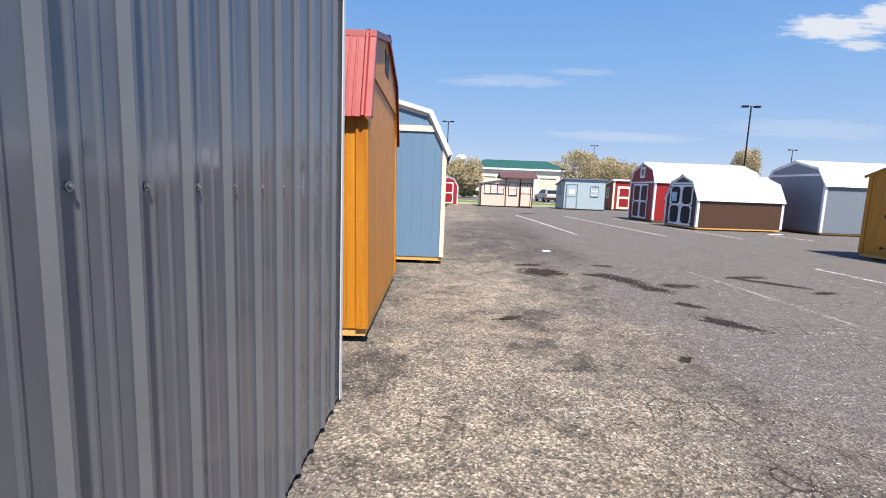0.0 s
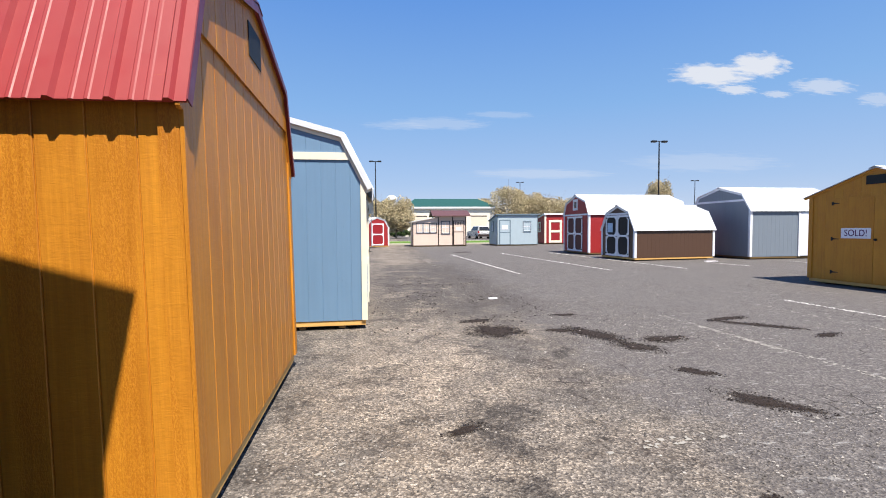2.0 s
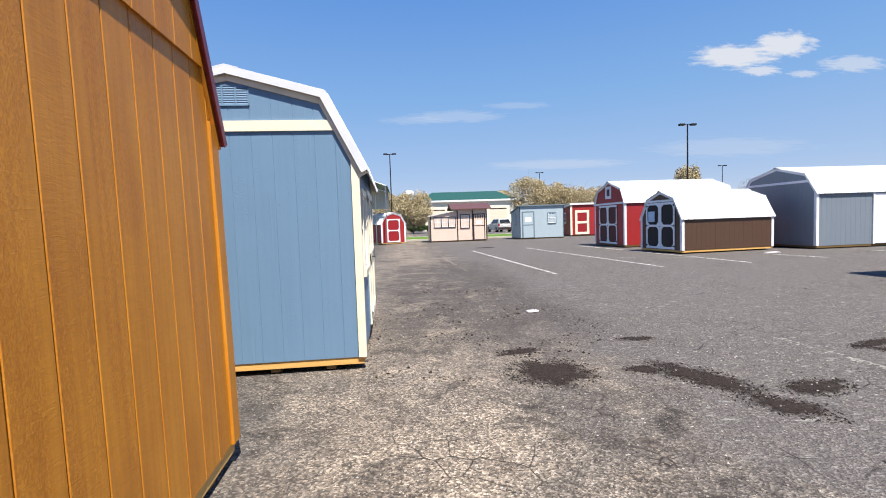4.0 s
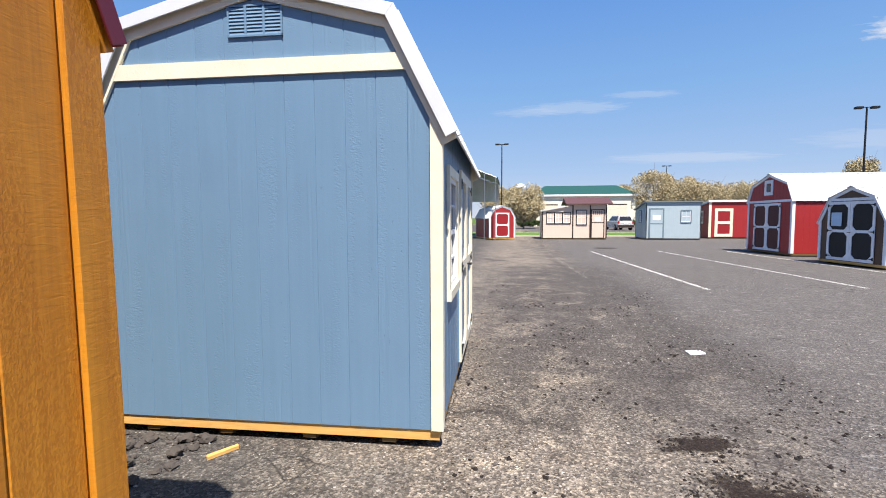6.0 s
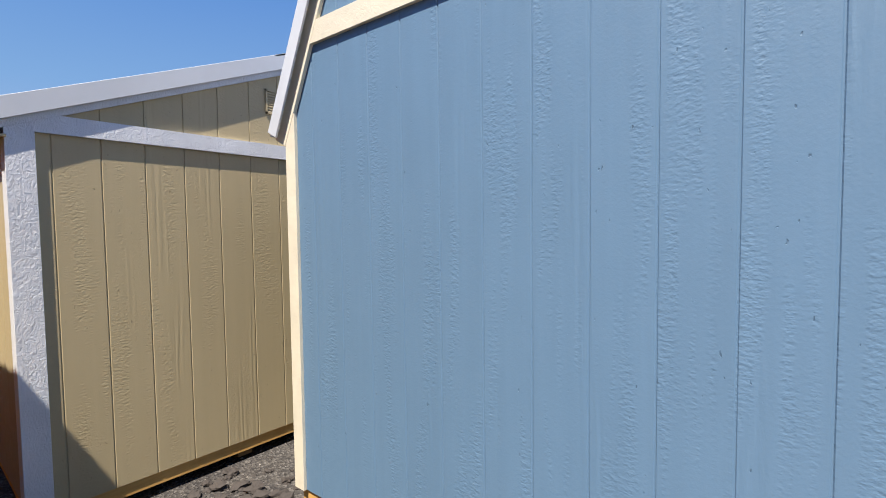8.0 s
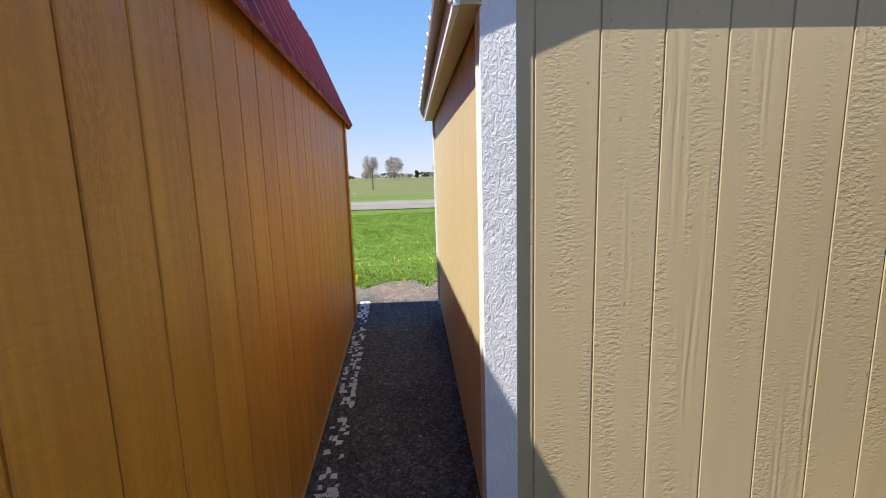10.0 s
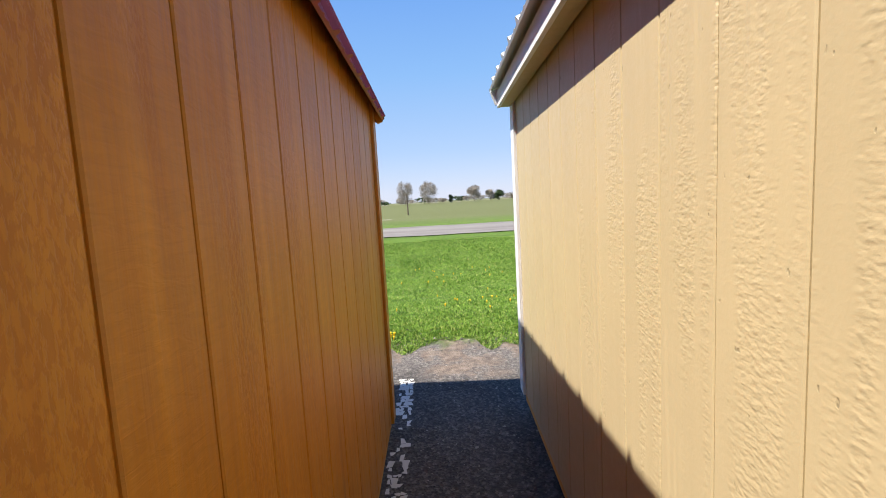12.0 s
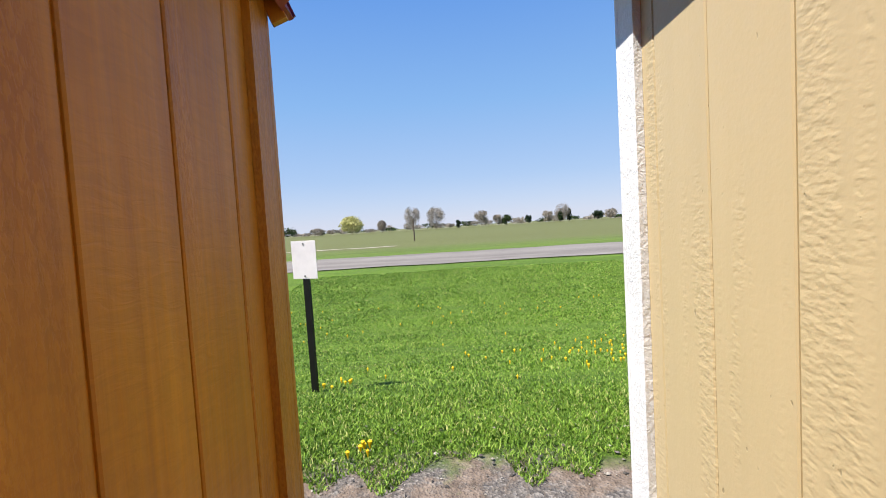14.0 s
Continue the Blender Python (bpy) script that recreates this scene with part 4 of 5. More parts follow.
redm = thing("storage_shed", pose(14.1, 41.5, 0), "red lean-to shed with white trimmed door and fascia", "shed", "sheds on the sales lot")
part("floor", boxes((0.02, 0.05, 0.0, 3.98, 2.35, 0.1)), DARKWOOD, redm)
plank_box(redm, "mono", 0, 0, 4.0, 2.4, 0.1, 2.52, 2.1, REDSIDE, REDSIDE)
bm = bmesh.new()
extrude(bm, [(-0.10, -0.12, 2.50), (-0.10, 2.5, 2.08), (-0.10, 2.5, 2.16), (-0.10, -0.12, 2.63)], (4.2, 0, 0))
part("roof", bm, WHITE, redm)
part("corner_trim", boxes((-0.02, -0.022, 0.1, 0.14, -0.001, 2.5)), CREAM, redm)
framed_door(redm, Matrix.Translation((0.36, 0.0, 0.14)), 1.16, 1.92, CREAM, REDDOOR, leaves=1, cut=0.0, hinge=False, face=0.19)
sash_window(redm, Matrix.Translation((3.2, -0.012, 1.1)), 0.5, 0.74, WHITE, CREAM, 2, 1, 0.08)
sash_window(redm, Matrix.Translation((-0.012, 1.5, 1.1)) @ rz(-90), 0.5, 0.74, WHITE, CREAM, 2, 1, 0.08)

mini = shed("storage_shed", pose(0.12, 39.1, 0, 0, 0, 22), 1.83, 3.0, [(0, 2.28), (0.60, 2.08), (0.99, 1.42)], 0.13, (REDSIDE, WHITE, WHITEROOF, WHITEROOF, REDSIDE),
            "small red barn shed with a white framed door", joined=True)
framed_door(mini, Matrix.Translation((-0.50, 0.0, 0.16)), 1.0, 1.66, WHITE, REDDOOR, leaves=1, cut=0.10, hinge=False)

carport = thing("carport", pose(-2.05, 38.3, 0), "tall steel carport with gray sheet gable on thin posts", "carport")
bm = bmesh.new()
ribbed(bm, (0, 4.82), (1.85, 4.12), 0.0, 7.0)
part("roof_panel", bm, STEEL, carport)
bm = bmesh.new()
ribbed(bm, (0, 4.82), (-1.85, 4.12), 0.0, 7.0)
part("roof_panel", bm, STEEL, carport)
bm = bmesh.new()
extrude(bm, [(-1.75, 6.9, 2.75), (1.75, 6.9, 2.75), (1.75, 6.9, 4.12), (0, 6.9, 4.78), (-1.75, 6.9, 4.12)], (0, 0.03, 0))
part("gable_sheet", bm, WHITEROOF, carport)
part("side_sheet", boxes((-1.80, 0.05, 2.75, -1.77, 6.9, 4.12)), WHITEROOF, carport)
part("rake_flashing", boxes((1.83, -0.02, 4.0, 1.87, 7.0, 4.16)), BLACKMETAL, carport)
for x, y in ((1.72, 0.05), (1.00, 0.05), (-1.72, 0.05), (1.72, 6.8), (-1.72, 6.8), (1.72, 3.4), (-1.72, 3.4)):
    part("post", boxes((x - 0.03, y - 0.03, 0.0, x + 0.03, y + 0.03, 4.14 + (0.25 if x == 1.0 else 0))), STEEL, carport)
part("base_rail", boxes((1.69, 0.09, 0.0, 1.75, 6.76, 0.06)), STEEL, carport)


# ---- distance: building, poles, water tower, vehicle ----
STUCCO = painted("cream_masonry", lin(226, 220, 202), 0.8, 0.3)
GARAGE = painted("pale_garage_door", lin(214, 206, 186), 0.6, 0.05)
hall = thing("commercial_building", pose(4.3, 85, 0), "long cream building with green metal hip roof", "building")
part("wall", boxes((0, 0, 0, 15.8, 12, 4.9)), STUCCO, hall)
part("fascia", boxes((-0.4, -0.4, 4.85, 16.2, 12.4, 5.15)), WHITE, hall)
bm = bmesh.new()
a = [bm.verts.new(p) for p in ((-0.4, -0.4, 5.16), (16.2, -0.4, 5.16), (16.2, 12.4, 5.16), (-0.4, 12.4, 5.16), (2.0, 5.0, 6.85), (13.8, 5.0, 6.85))]
for f in ((0, 1, 5, 4), (1, 2, 5), (2, 3, 4, 5), (3, 0, 4), (3, 2, 1, 0)):
    bm.faces.new([a[i] for i in f])
part("roof", bm, GREENROOF, hall, "green metal hip roof")
for x in (0.9, 11.6):
    gd = part("garage_door", boxes((x, -0.06, 0.05, x + 2.9, -0.002, 3.4)), GARAGE, hall)
    for k in range(1, 6):
        part("groove", boxes((x, -0.066, 0.05 + k * 0.56, x + 2.9, -0.0605, 0.08 + k * 0.56)), STUCCO, gd)
    part("door_trim", boxes((x - 0.2, -0.05, 0.0, x, -0.002, 3.6)), STUCCO, gd)
    part("door_trim", boxes((x, -0.05, 3.4, x + 2.9, -0.002, 3.6)), BLACKTRIM, gd)

pole_label = "tall dark parking lot light pole with twin heads"
for x, y, h, k in ((-0.13, 48.3, 7.85, 0.6), (41.6, 69.2, 14.25, 1.3), (95.0, 136.0, 15.45, 1.3), (35.1, 119.4, 13.0, 1.0)):
    p = thing("light_pole", pose(x, y, 0), pole_label, "light pole", "parking lot light poles")
    bm = bmesh.new()
    cyl(bm, (0, 0, 0), (0, 0, 0.7), 0.28, 0.28, 12)
    part("base", bm, STUCCO, p, "concrete pole base")
    bm = bmesh.new()
    cyl(bm, (0, 0, 0.7), (0, 0, h - 0.05), 0.10 * k, 0.07 * k, 8)
    part("pole", bm, BLACKMETAL, p)
    part("arm", boxes((-0.55 * k, -0.04, h - 0.12, 0.55 * k, 0.04, h - 0.05)), BLACKMETAL, p)
    for q in (-1, 1):
        part("lamp_head", boxes((min(q * 0.35, q * 0.95) * k, -0.2 * k, h - 0.2 * k, max(q * 0.35, q * 0.95) * k, 0.2 * k, h)), BLACKMETAL, p, bevel=0.02)

tower = thing("water_tower", pose(7.4, 400, 0), "white water tower with a bulb tank on a stem", "water tower")
bm = bmesh.new()
cyl(bm, (0, 0, 0), (0, 0, 22), 2.2, 1.2, 14)
part("stem", bm, WHITEROOF, tower, smooth=True)
bm = bmesh.new()
bmesh.ops.create_uvsphere(bm, u_segments=24, v_segments=14, radius=4.7)
for v in bm.verts:
    v.co = Vector((v.co.x, v.co.y, v.co.z * 0.78 + 25.6))
part("tank", bm, WHITEROOF, tower, smooth=True)

CARPAINT = metal_paint("silver_car_paint", lin(196, 194, 188), 0.25, 0.3)
RUBBER = painted("tyre_rubber", lin(26, 26, 26), 0.85, 0.1)
LAMP_R = painted("red_tail_lamp", lin(150, 24, 24), 0.3, 0.0)
suv = thing("car", pose(13.4, 62, 0, 0, 0, 8), "parked silver sport utility car", "car")
bm = bmesh.new()
extrude(bm, [(-0.92, 0.0, 0.38), (-0.92, 0.05, 0.95), (-0.90, 0.25, 1.05), (-0.90, 3.3, 1.05), (-0.90, 4.55, 0.92), (-0.92, 4.65, 0.45), (-0.92, 4.5, 0.30), (-0.92, 0.1, 0.30)], (1.84, 0, 0))
part("body", bm, CARPAINT, suv, bevel=0.05)
bm = bmesh.new()
vs = [(-0.84, 0.12, 1.05), (0.84, 0.12, 1.05), (0.84, 3.35, 1.05), (-0.84, 3.35, 1.05), (-0.66, 0.40, 1.66), (0.66, 0.40, 1.66), (0.66, 2.5, 1.66), (-0.66, 2.5, 1.66)]
a = [bm.verts.new(p) for p in vs]
for f in ((0, 1, 5, 4), (1, 2, 6, 5), (2, 3, 7, 6), (3, 0, 4, 7), (4, 5, 6, 7), (3, 2, 1, 0)):
    bm.faces.new([a[i] for i in f])
part("cabin", bm, CARPAINT, suv, bevel=0.05)
bm = bmesh.new()
extrude(bm, [(-0.70, 0.145, 1.12), (0.70, 0.145, 1.12), (0.60, 0.34, 1.55), (-0.60, 0.34, 1.55)], (0, -0.02, 0.008))
part("rear_window", bm, GLASS, suv)
for q in (-1, 1):
    bm = bmesh.new()
    extrude(bm, [(q * 0.835, 0.5, 1.12), (q * 0.835, 3.0, 1.12), (q * 0.71, 2.4, 1.56), (q * 0.71, 0.6, 1.56)], (q * 0.012, 0, 0.004))
    part("side_window", bm, GLASS, suv)
    part("tail_lamp", boxes((min(q * 0.72, q * 0.93), -0.015, 0.78, max(q * 0.72, q * 0.93), 0.04, 1.02)), LAMP_R, suv)
    for y in (0.85, 3.75):
        bm = bmesh.new()
        cyl(bm, (q * 0.70, y, 0.34), (q * 0.95, y, 0.34), 0.34, 0.34, 18)
        tyre = part("wheel", bm, RUBBER, suv, bevel=0.02)
        bm = bmesh.new()
        cyl(bm, (q * 0.951, y, 0.34), (q * 0.965, y, 0.34), 0.21, 0.19, 14)
        part("rim", bm, STEEL, tyre)
part("bumper", boxes((-0.93, -0.06, 0.36, 0.93, 0.06, 0.62)), BLACKTRIM, suv, bevel=0.02)
part("number_plate", boxes((-0.26, -0.012, 0.76, 0.26, 0.03, 0.90)), PAPER, suv)


# ---- grass island, roads, painted lines ----
def grass_mat(name, c1, c2, c3, dry=0.4):
    m = Mat(name, 0.85, spec=0.2)
    v = m.coords()
    a_ = m.ramp(m.noise(v, 0.6, 5, 0.6), [(0.3, c1), (0.7, c2)])
    b_ = m.ramp(m.noise(v, 14.0, 4, 0.7), [(0.3, shade(c1, 0.6)), (0.6, c2), (0.85, c3)])
    m.color(m.mix(0.5, a_, b_))
    m.bump(m.noise(v, 30, 3, 0.7), 0.8, 0.03)
    return m.m


GRASS = grass_mat("mown_grass", (0.06, 0.14, 0.015, 1), (0.12, 0.22, 0.03, 1), (0.24, 0.27, 0.08, 1))
CONCRETE = painted("pale_concrete", lin(176, 170, 158), 0.85, 0.4)
island = thing("grass_island", pose(0, 0, 0), "raised grass strip with concrete kerb", "grass strip")
part("turf", boxes((-14, 43.5, 0, 60, 50.5, 0.13)), GRASS, island)
part("kerb", boxes((-14.15, 43.3, 0, 60, 43.495, 0.15)), CONCRETE, island, bevel=0.01)
part("kerb", boxes((-14.15, 50.505, 0, 60, 50.7, 0.15)), CONCRETE, island, bevel=0.01)


def road_mat():
    m = Mat("pale_road_chipseal", 0.9, spec=0.2)
    v = m.coords()
    a_ = m.ramp(m.noise(v, 0.5, 5, 0.6), [(0.3, (0.13, 0.12, 0.11)), (0.7, (0.21, 0.195, 0.18))])
    st = m.ramp(m.noise(m.coords((0.9, 0.06, 1)), 1.0, 4), [(0.35, (0.10, 0.092, 0.085)), (0.6, (0.22, 0.205, 0.19))])
    cr_ = m.ramp(m.noise(v, 3.0, 6, 0.8), [(0.30, 0.55), (0.42, 1.0)])
    m.color(m.mix(1.0, m.mix(0.5, a_, st), cr_, "MULTIPLY"))
    m.bump(m.noise(v, 80, 3), 0.4, 0.01)
    return m.m


ROAD = road_mat()


def ribbon(name, x0, x1, y0, y1, lift, mat, label, steps=60, slant=0.0, kind="structure"):
    bm = bmesh.new()
    rows_ = []
    for j in range(steps + 1):
        y = y0 + (y1 - y0) * j / steps
        s = slant * (y - y0)
        wob = 0.25 * noise.noise(Vector((y * 0.3, x0, 0)))
        wob2 = 0.25 * noise.noise(Vector((y * 0.3, x1, 7)))
        rows_.append([bm.verts.new((x + s, y, terrain(x + s, y) + lift)) for x in [x0 + wob + (x1 + wob2 - x0 - wob) * i / 6 for i in range(7)]])
    for r0, r1 in zip(rows_, rows_[1:]):
        for i in range(6):
            bm.faces.new((r0[i], r0[i + 1], r1[i + 1], r1[i]))
    tagged(new(name, mesh_of(name, bm, mat, True)), label, "road", kind=kind)


ribbon("road", -29.2, -23.0, -160.0, 160.0, 0.035, ROAD, "pale weathered rural road beside the grass", 320, 0.0)
ribbon("farm_track", -47.4, -45.6, -60.0, 3.5, 0.03, CONCRETE, "pale gravel track in the field", 60, 0.03)
ribbon("far_road", -236.0, -222.0, -500.0, 500.0, 0.7, CONCRETE, "pale distant road on a low bank", 60, 0.0)

LINE = painted("worn_white_road_paint", lin(206, 204, 198), 0.8, 0.4)


FAINT = painted("faded_road_paint", lin(150, 146, 138), 0.9, 0.4)


def worn_line(x0, y0, x1, y1, w=0.10, keep=0.7, seed=1, label="worn white parking line on asphalt", cell=0.032, mat=None):
    """A painted line of which flakes are left: many small islands of paint."""
    rnd = random.Random(seed)
    d = Vector((x1 - x0, y1 - y0, 0))
    L = d.length
    d.normalize()
    n = Vector((-d.y, d.x, 0))
    bm = bmesh.new()
    k = max(1, round(w / 0.026))
    s = 0.0
    while s < L:
        c = cell * rnd.uniform(0.6, 1.5)
        band = noise.noise(Vector((x0 * 3 + s * 1.7, y0, 5.0))) * 0.6
        for i in range(k):
            if rnd.random() < keep + band:
                a_, b_ = -w / 2 + w * i / k, -w / 2 + w * (i + 1) / k
                j = lambda: rnd.uniform(-0.010, 0.010)
                q = [Vector((x0, y0, 0)) + d * (s + ds + j()) + n * (o + j()) for ds, o in ((0, a_), (c, a_), (c, b_), (0, b_))]
                bm.faces.new([bm.verts.new((p.x, p.y, terrain(p.x, p.y) + 0.004)) for p in q])
        s += c
    tagged(new("parking_line", mesh_of("parking_line", bm, mat or LINE)), label, "road marking", kind="structure")


for i, (q, kp) in enumerate((((4.2, 28.2, 4.78, 17.4), 0.85), ((7.1, 29.0, 8.1, 18.0), 0.8), ((9.96, 28.9, 10.85, 18.1), 0.8), ((13.3, 20.6, 13.7, 18.5), 0.8), ((5.05, 10.3, 5.27, 6.8), 0.28),
                             ((8.31, 11.4, 8.6, 6.0), 0.5), ((4.5, 23.3, 10.6, 20.2), 0.25), ((7.4, 10.9, 7.5, 7.8), 0.12), ((17.0, 20.4, 17.2, 17.5), 0.7), ((2.3, 27.0, 2.6, 19.0), 0.18),
                             ((1.9, 6.05, 5.6, 6.55), 0.06), ((-0.1, 5.9, 0.7, 6.3), 0.04), ((0.6, 4.2, 4.5, 4.9), 0.03))):
    worn_line(*q, keep=kp, seed=i + 3, mat=FAINT if kp < 0.3 else LINE)
worn_line(-2.2, 8.335, -7.1, 8.13, w=0.11, keep=0.45, seed=40, label="flaking white line along the shed wall", cell=0.04)


# ---- loose stones, gravel, rubble ----
STONE = Mat("asphalt_chips", 0.9, spec=0.2)
_v = STONE.coords((1, 1, 1))
_g = STONE.t.nodes.new("ShaderNodeNewGeometry")
STONE.color(STONE.mix(0.4, STONE.ramp(_g.outputs["Random Per Island"], [(0.0, (0.03, 0.027, 0.026)), (0.4, (0.11, 0.10, 0.09)), (0.75, (0.30, 0.27, 0.235)), (1.0, (0.60, 0.56, 0.51))]), STONE.ramp(STONE.noise(_v, 60, 3), [(0.3, (0.05, 0.047, 0.045)), (0.7, (0.16, 0.15, 0.14))])))
STONE.bump(STONE.noise(_v, 150, 3), 0.5, 0.004)
DARKSTONE = Mat("dark_crumbled_asphalt", 0.92, spec=0.2)
_v = DARKSTONE.coords((1, 1, 1))
_g = DARKSTONE.t.nodes.new("ShaderNodeNewGeometry")
DARKSTONE.color(DARKSTONE.mix(0.35, DARKSTONE.ramp(_g.outputs["Random Per Island"], [(0.0, (0.007, 0.005, 0.005)), (0.75, (0.024, 0.019, 0.017)), (1.0, (0.12, 0.105, 0.095))]), DARKSTONE.ramp(DARKSTONE.noise(_v, 40, 3), [(0.3, (0.009, 0.008, 0.008)), (0.7, (0.042, 0.036, 0.034))])))
DARKSTONE.bump(DARKSTONE.noise(_v, 90, 4), 0.6, 0.006)



def scab_mat():
    """Dark fines whose edge breaks up into the gravel round it."""
    m = Mat("pothole_fines", 0.95, spec=0.15)
    v = m.coords()
    m.color(m.ramp(m.noise(v, 55, 5, 0.8), [(0.3, (0.013, 0.009, 0.008)), (0.55, (0.036, 0.027, 0.023)), (0.75, (0.11, 0.094, 0.082))]))
    m.bump(m.noise(v, 70, 4), 1.0, 0.02)
    at = m.t.nodes.new("ShaderNodeAttribute")
    at.attribute_name = "fade"
    k = m.math("ADD", at.outputs["Fac"], m.math("MULTIPLY", m.math("SUBTRACT", m.noise(v, 7.0, 7, 0.8), 0.5), 1.5))
    m.link(m.ramp(k, [(0.30, 0.0), (0.62, 0.97)]), m.b.inputs["Alpha"])
    return m.m


SCAB = scab_mat()
OCT = [(1, 0, 0), (0, 1, 0), (-1, 0, 0), (0, -1, 0), (0, 0, 1), (0, 0, -0.6)]
OCTF = [(0, 1, 4), (1, 2, 4), (2, 3, 4), (3, 0, 4), (1, 0, 5), (2, 1, 5), (3, 2, 5), (0, 3, 5)]


def chips(name, spots, mat, label, kind="stuff"):
    """Many small angular stones in one mesh; spots: (x, y, size)."""
    rnd = random.Random(len(spots))
    vs, fs = [], []
    for x, y, r in spots:
        a_ = rnd.uniform(0, 6.28)
        e = [rnd.uniform(0.55, 1.25) for _ in range(6)]
        z = terrain(x, y)
        b_ = len(vs)
        flat = rnd.uniform(0.35, 0.8)
        for (ox, oy, oz), k in zip(OCT, e):
            vs.append((x + r * k * (ox * math.cos(a_) - oy * math.sin(a_)), y + r * k * (ox * math.sin(a_) + oy * math.cos(a_)), z + r * flat * (k * oz + 0.35)))
        fs += [(b_ + i, b_ + j, b_ + k) for i, j, k in OCTF]
    m_ = bpy.data.meshes.new(name)
    m_.from_pydata(vs, [], fs)
    m_.materials.append(mat)
    return tagged(new(name, m_), label, "gravel", kind=kind)


rnd = random.Random(11)
spots = []
while len(spots) < 42000:
    x, y = rnd.uniform(-0.3, 7.5), 2.0 + 20.0 * rnd.random() ** 1.7
    dens = 0.45 + 0.9 * noise.noise(Vector((x * 0.6, y * 0.6, 2.0))) - 0.07 * max(x - 2.5, 0)
    if rnd.random() < dens:
        spots.append((x, y, 0.0045 + 0.010 * rnd.random() ** 3))
for _ in range(5000):
    x, y = rnd.uniform(-7.2, 0.2), rnd.uniform(8.2, 10.2)
    spots.append((x, y, 0.004 + 0.009 * rnd.random() ** 3))
for _ in range(1500):
    x, y = rnd.gauss(-7.45, 0.35), rnd.uniform(5.0, 12.0)
    spots.append((x, y, 0.005 + 0.014 * rnd.random() ** 4))
chips("loose_gravel", spots, STONE.m, "loose pale and dark gravel on the asphalt")


def pothole(x, y, rx, ry, turn, seed):
    """A shallow scab of crumbled dark asphalt with an uneven edge."""
    rnd_ = random.Random(seed)
    n, rings = 40, 7
    c, s = math.cos(radians(turn)), math.sin(radians(turn))
    vs_, fade = [(x, y, terrain(x, y) + 0.006)], [1.0]
    for j in range(1, rings + 1):
        for i in range(n):
            a_ = 2 * math.pi * i / n
            k = (1.0 + 0.45 * noise.noise(Vector((math.cos(a_) * 1.6 + seed, math.sin(a_) * 1.6, 0.0)))) * 1.5 * j / rings
            px, py = rx * k * math.cos(a_), ry * k * math.sin(a_)
            q = (x + px * c - py * s, y + px * s + py * c)
            vs_.append((q[0], q[1], terrain(*q) + 0.004 + 0.002 * (1 - j / rings)))
            fade.append(1.0 - j / rings)
    fs_ = [(0, 1 + i, 1 + (i + 1) % n) for i in range(n)]
    for j in range(rings - 1):
        fs_ += [(1 + j * n + i, 1 + (j + 1) * n + i, 1 + (j + 1) * n + (i + 1) % n, 1 + j * n + (i + 1) % n) for i in range(n)]
    me_ = bpy.data.meshes.new("asphalt_scab")
    me_.from_pydata(vs_, [], fs_)
    me_.attributes.new("fade", "FLOAT", "POINT").data.foreach_set("value", fade)
    me_.materials.append(SCAB)
    tagged(new("asphalt_scab", me_), "dark patch of crumbled broken asphalt", "pothole", "asphalt scabs", "stuff")
    out = []
    for _ in range(int(700 * rx * ry / 0.08)):
        a_, q = rnd_.uniform(0, 6.28), rnd_.random() ** 0.6 * 1.3
        px, py = rx * q * math.cos(a_), ry * q * math.sin(a_)
        c, s = math.cos(radians(turn)), math.sin(radians(turn))
        out.append((x + px * c - py * s, y + px * s + py * c, 0.004 + 0.011 * rnd_.random() ** 2))
    return out


dark = []
for i, q in enumerate(((2.12, 9.6, 0.36, 0.36, 0), (3.40, 9.2, 0.46, 0.22, -65), (3.6, 8.5, 0.30, 0.18, -50), (4.15, 8.82, 0.28, 0.16, 10), (3.66, 7.5, 0.2, 0.10, -40), (3.7, 6.67, 0.36, 0.15, -50),
                       (6.0, 9.4, 0.5, 0.12, -40), (3.0, 9.5, 0.16, 0.12, 0), (6.4, 8.7, 0.24, 0.09, 20), (5.9, 9.9, 0.4, 0.10, 15), (2.0, 10.35, 0.22, 0.12, 20), (5.2, 30.6, 0.45, 0.3, 0), (3.5, 10.6, 0.2, 0.1, 0),
                       (1.15, 6.5, 0.16, 0.08, 30), (2.6, 5.4, 0.10, 0.05, 50), (4.9, 5.2, 0.4, 0.06, 25))):
    dark += pothole(*q, i + 1)
for _ in range(2600):
    x = rnd.uniform(0.3, 3.4)
    y = rnd.uniform(9.5, 17.5)
    if noise.noise(Vector((x * 1.1, y * 0.9, 9.0))) > 0.02:
        dark.append((x, y, 0.006 + 0.02 * rnd.random() ** 3))
chips("asphalt_crumbs", dark, DARKSTONE.m, "dark crumbs of broken asphalt")

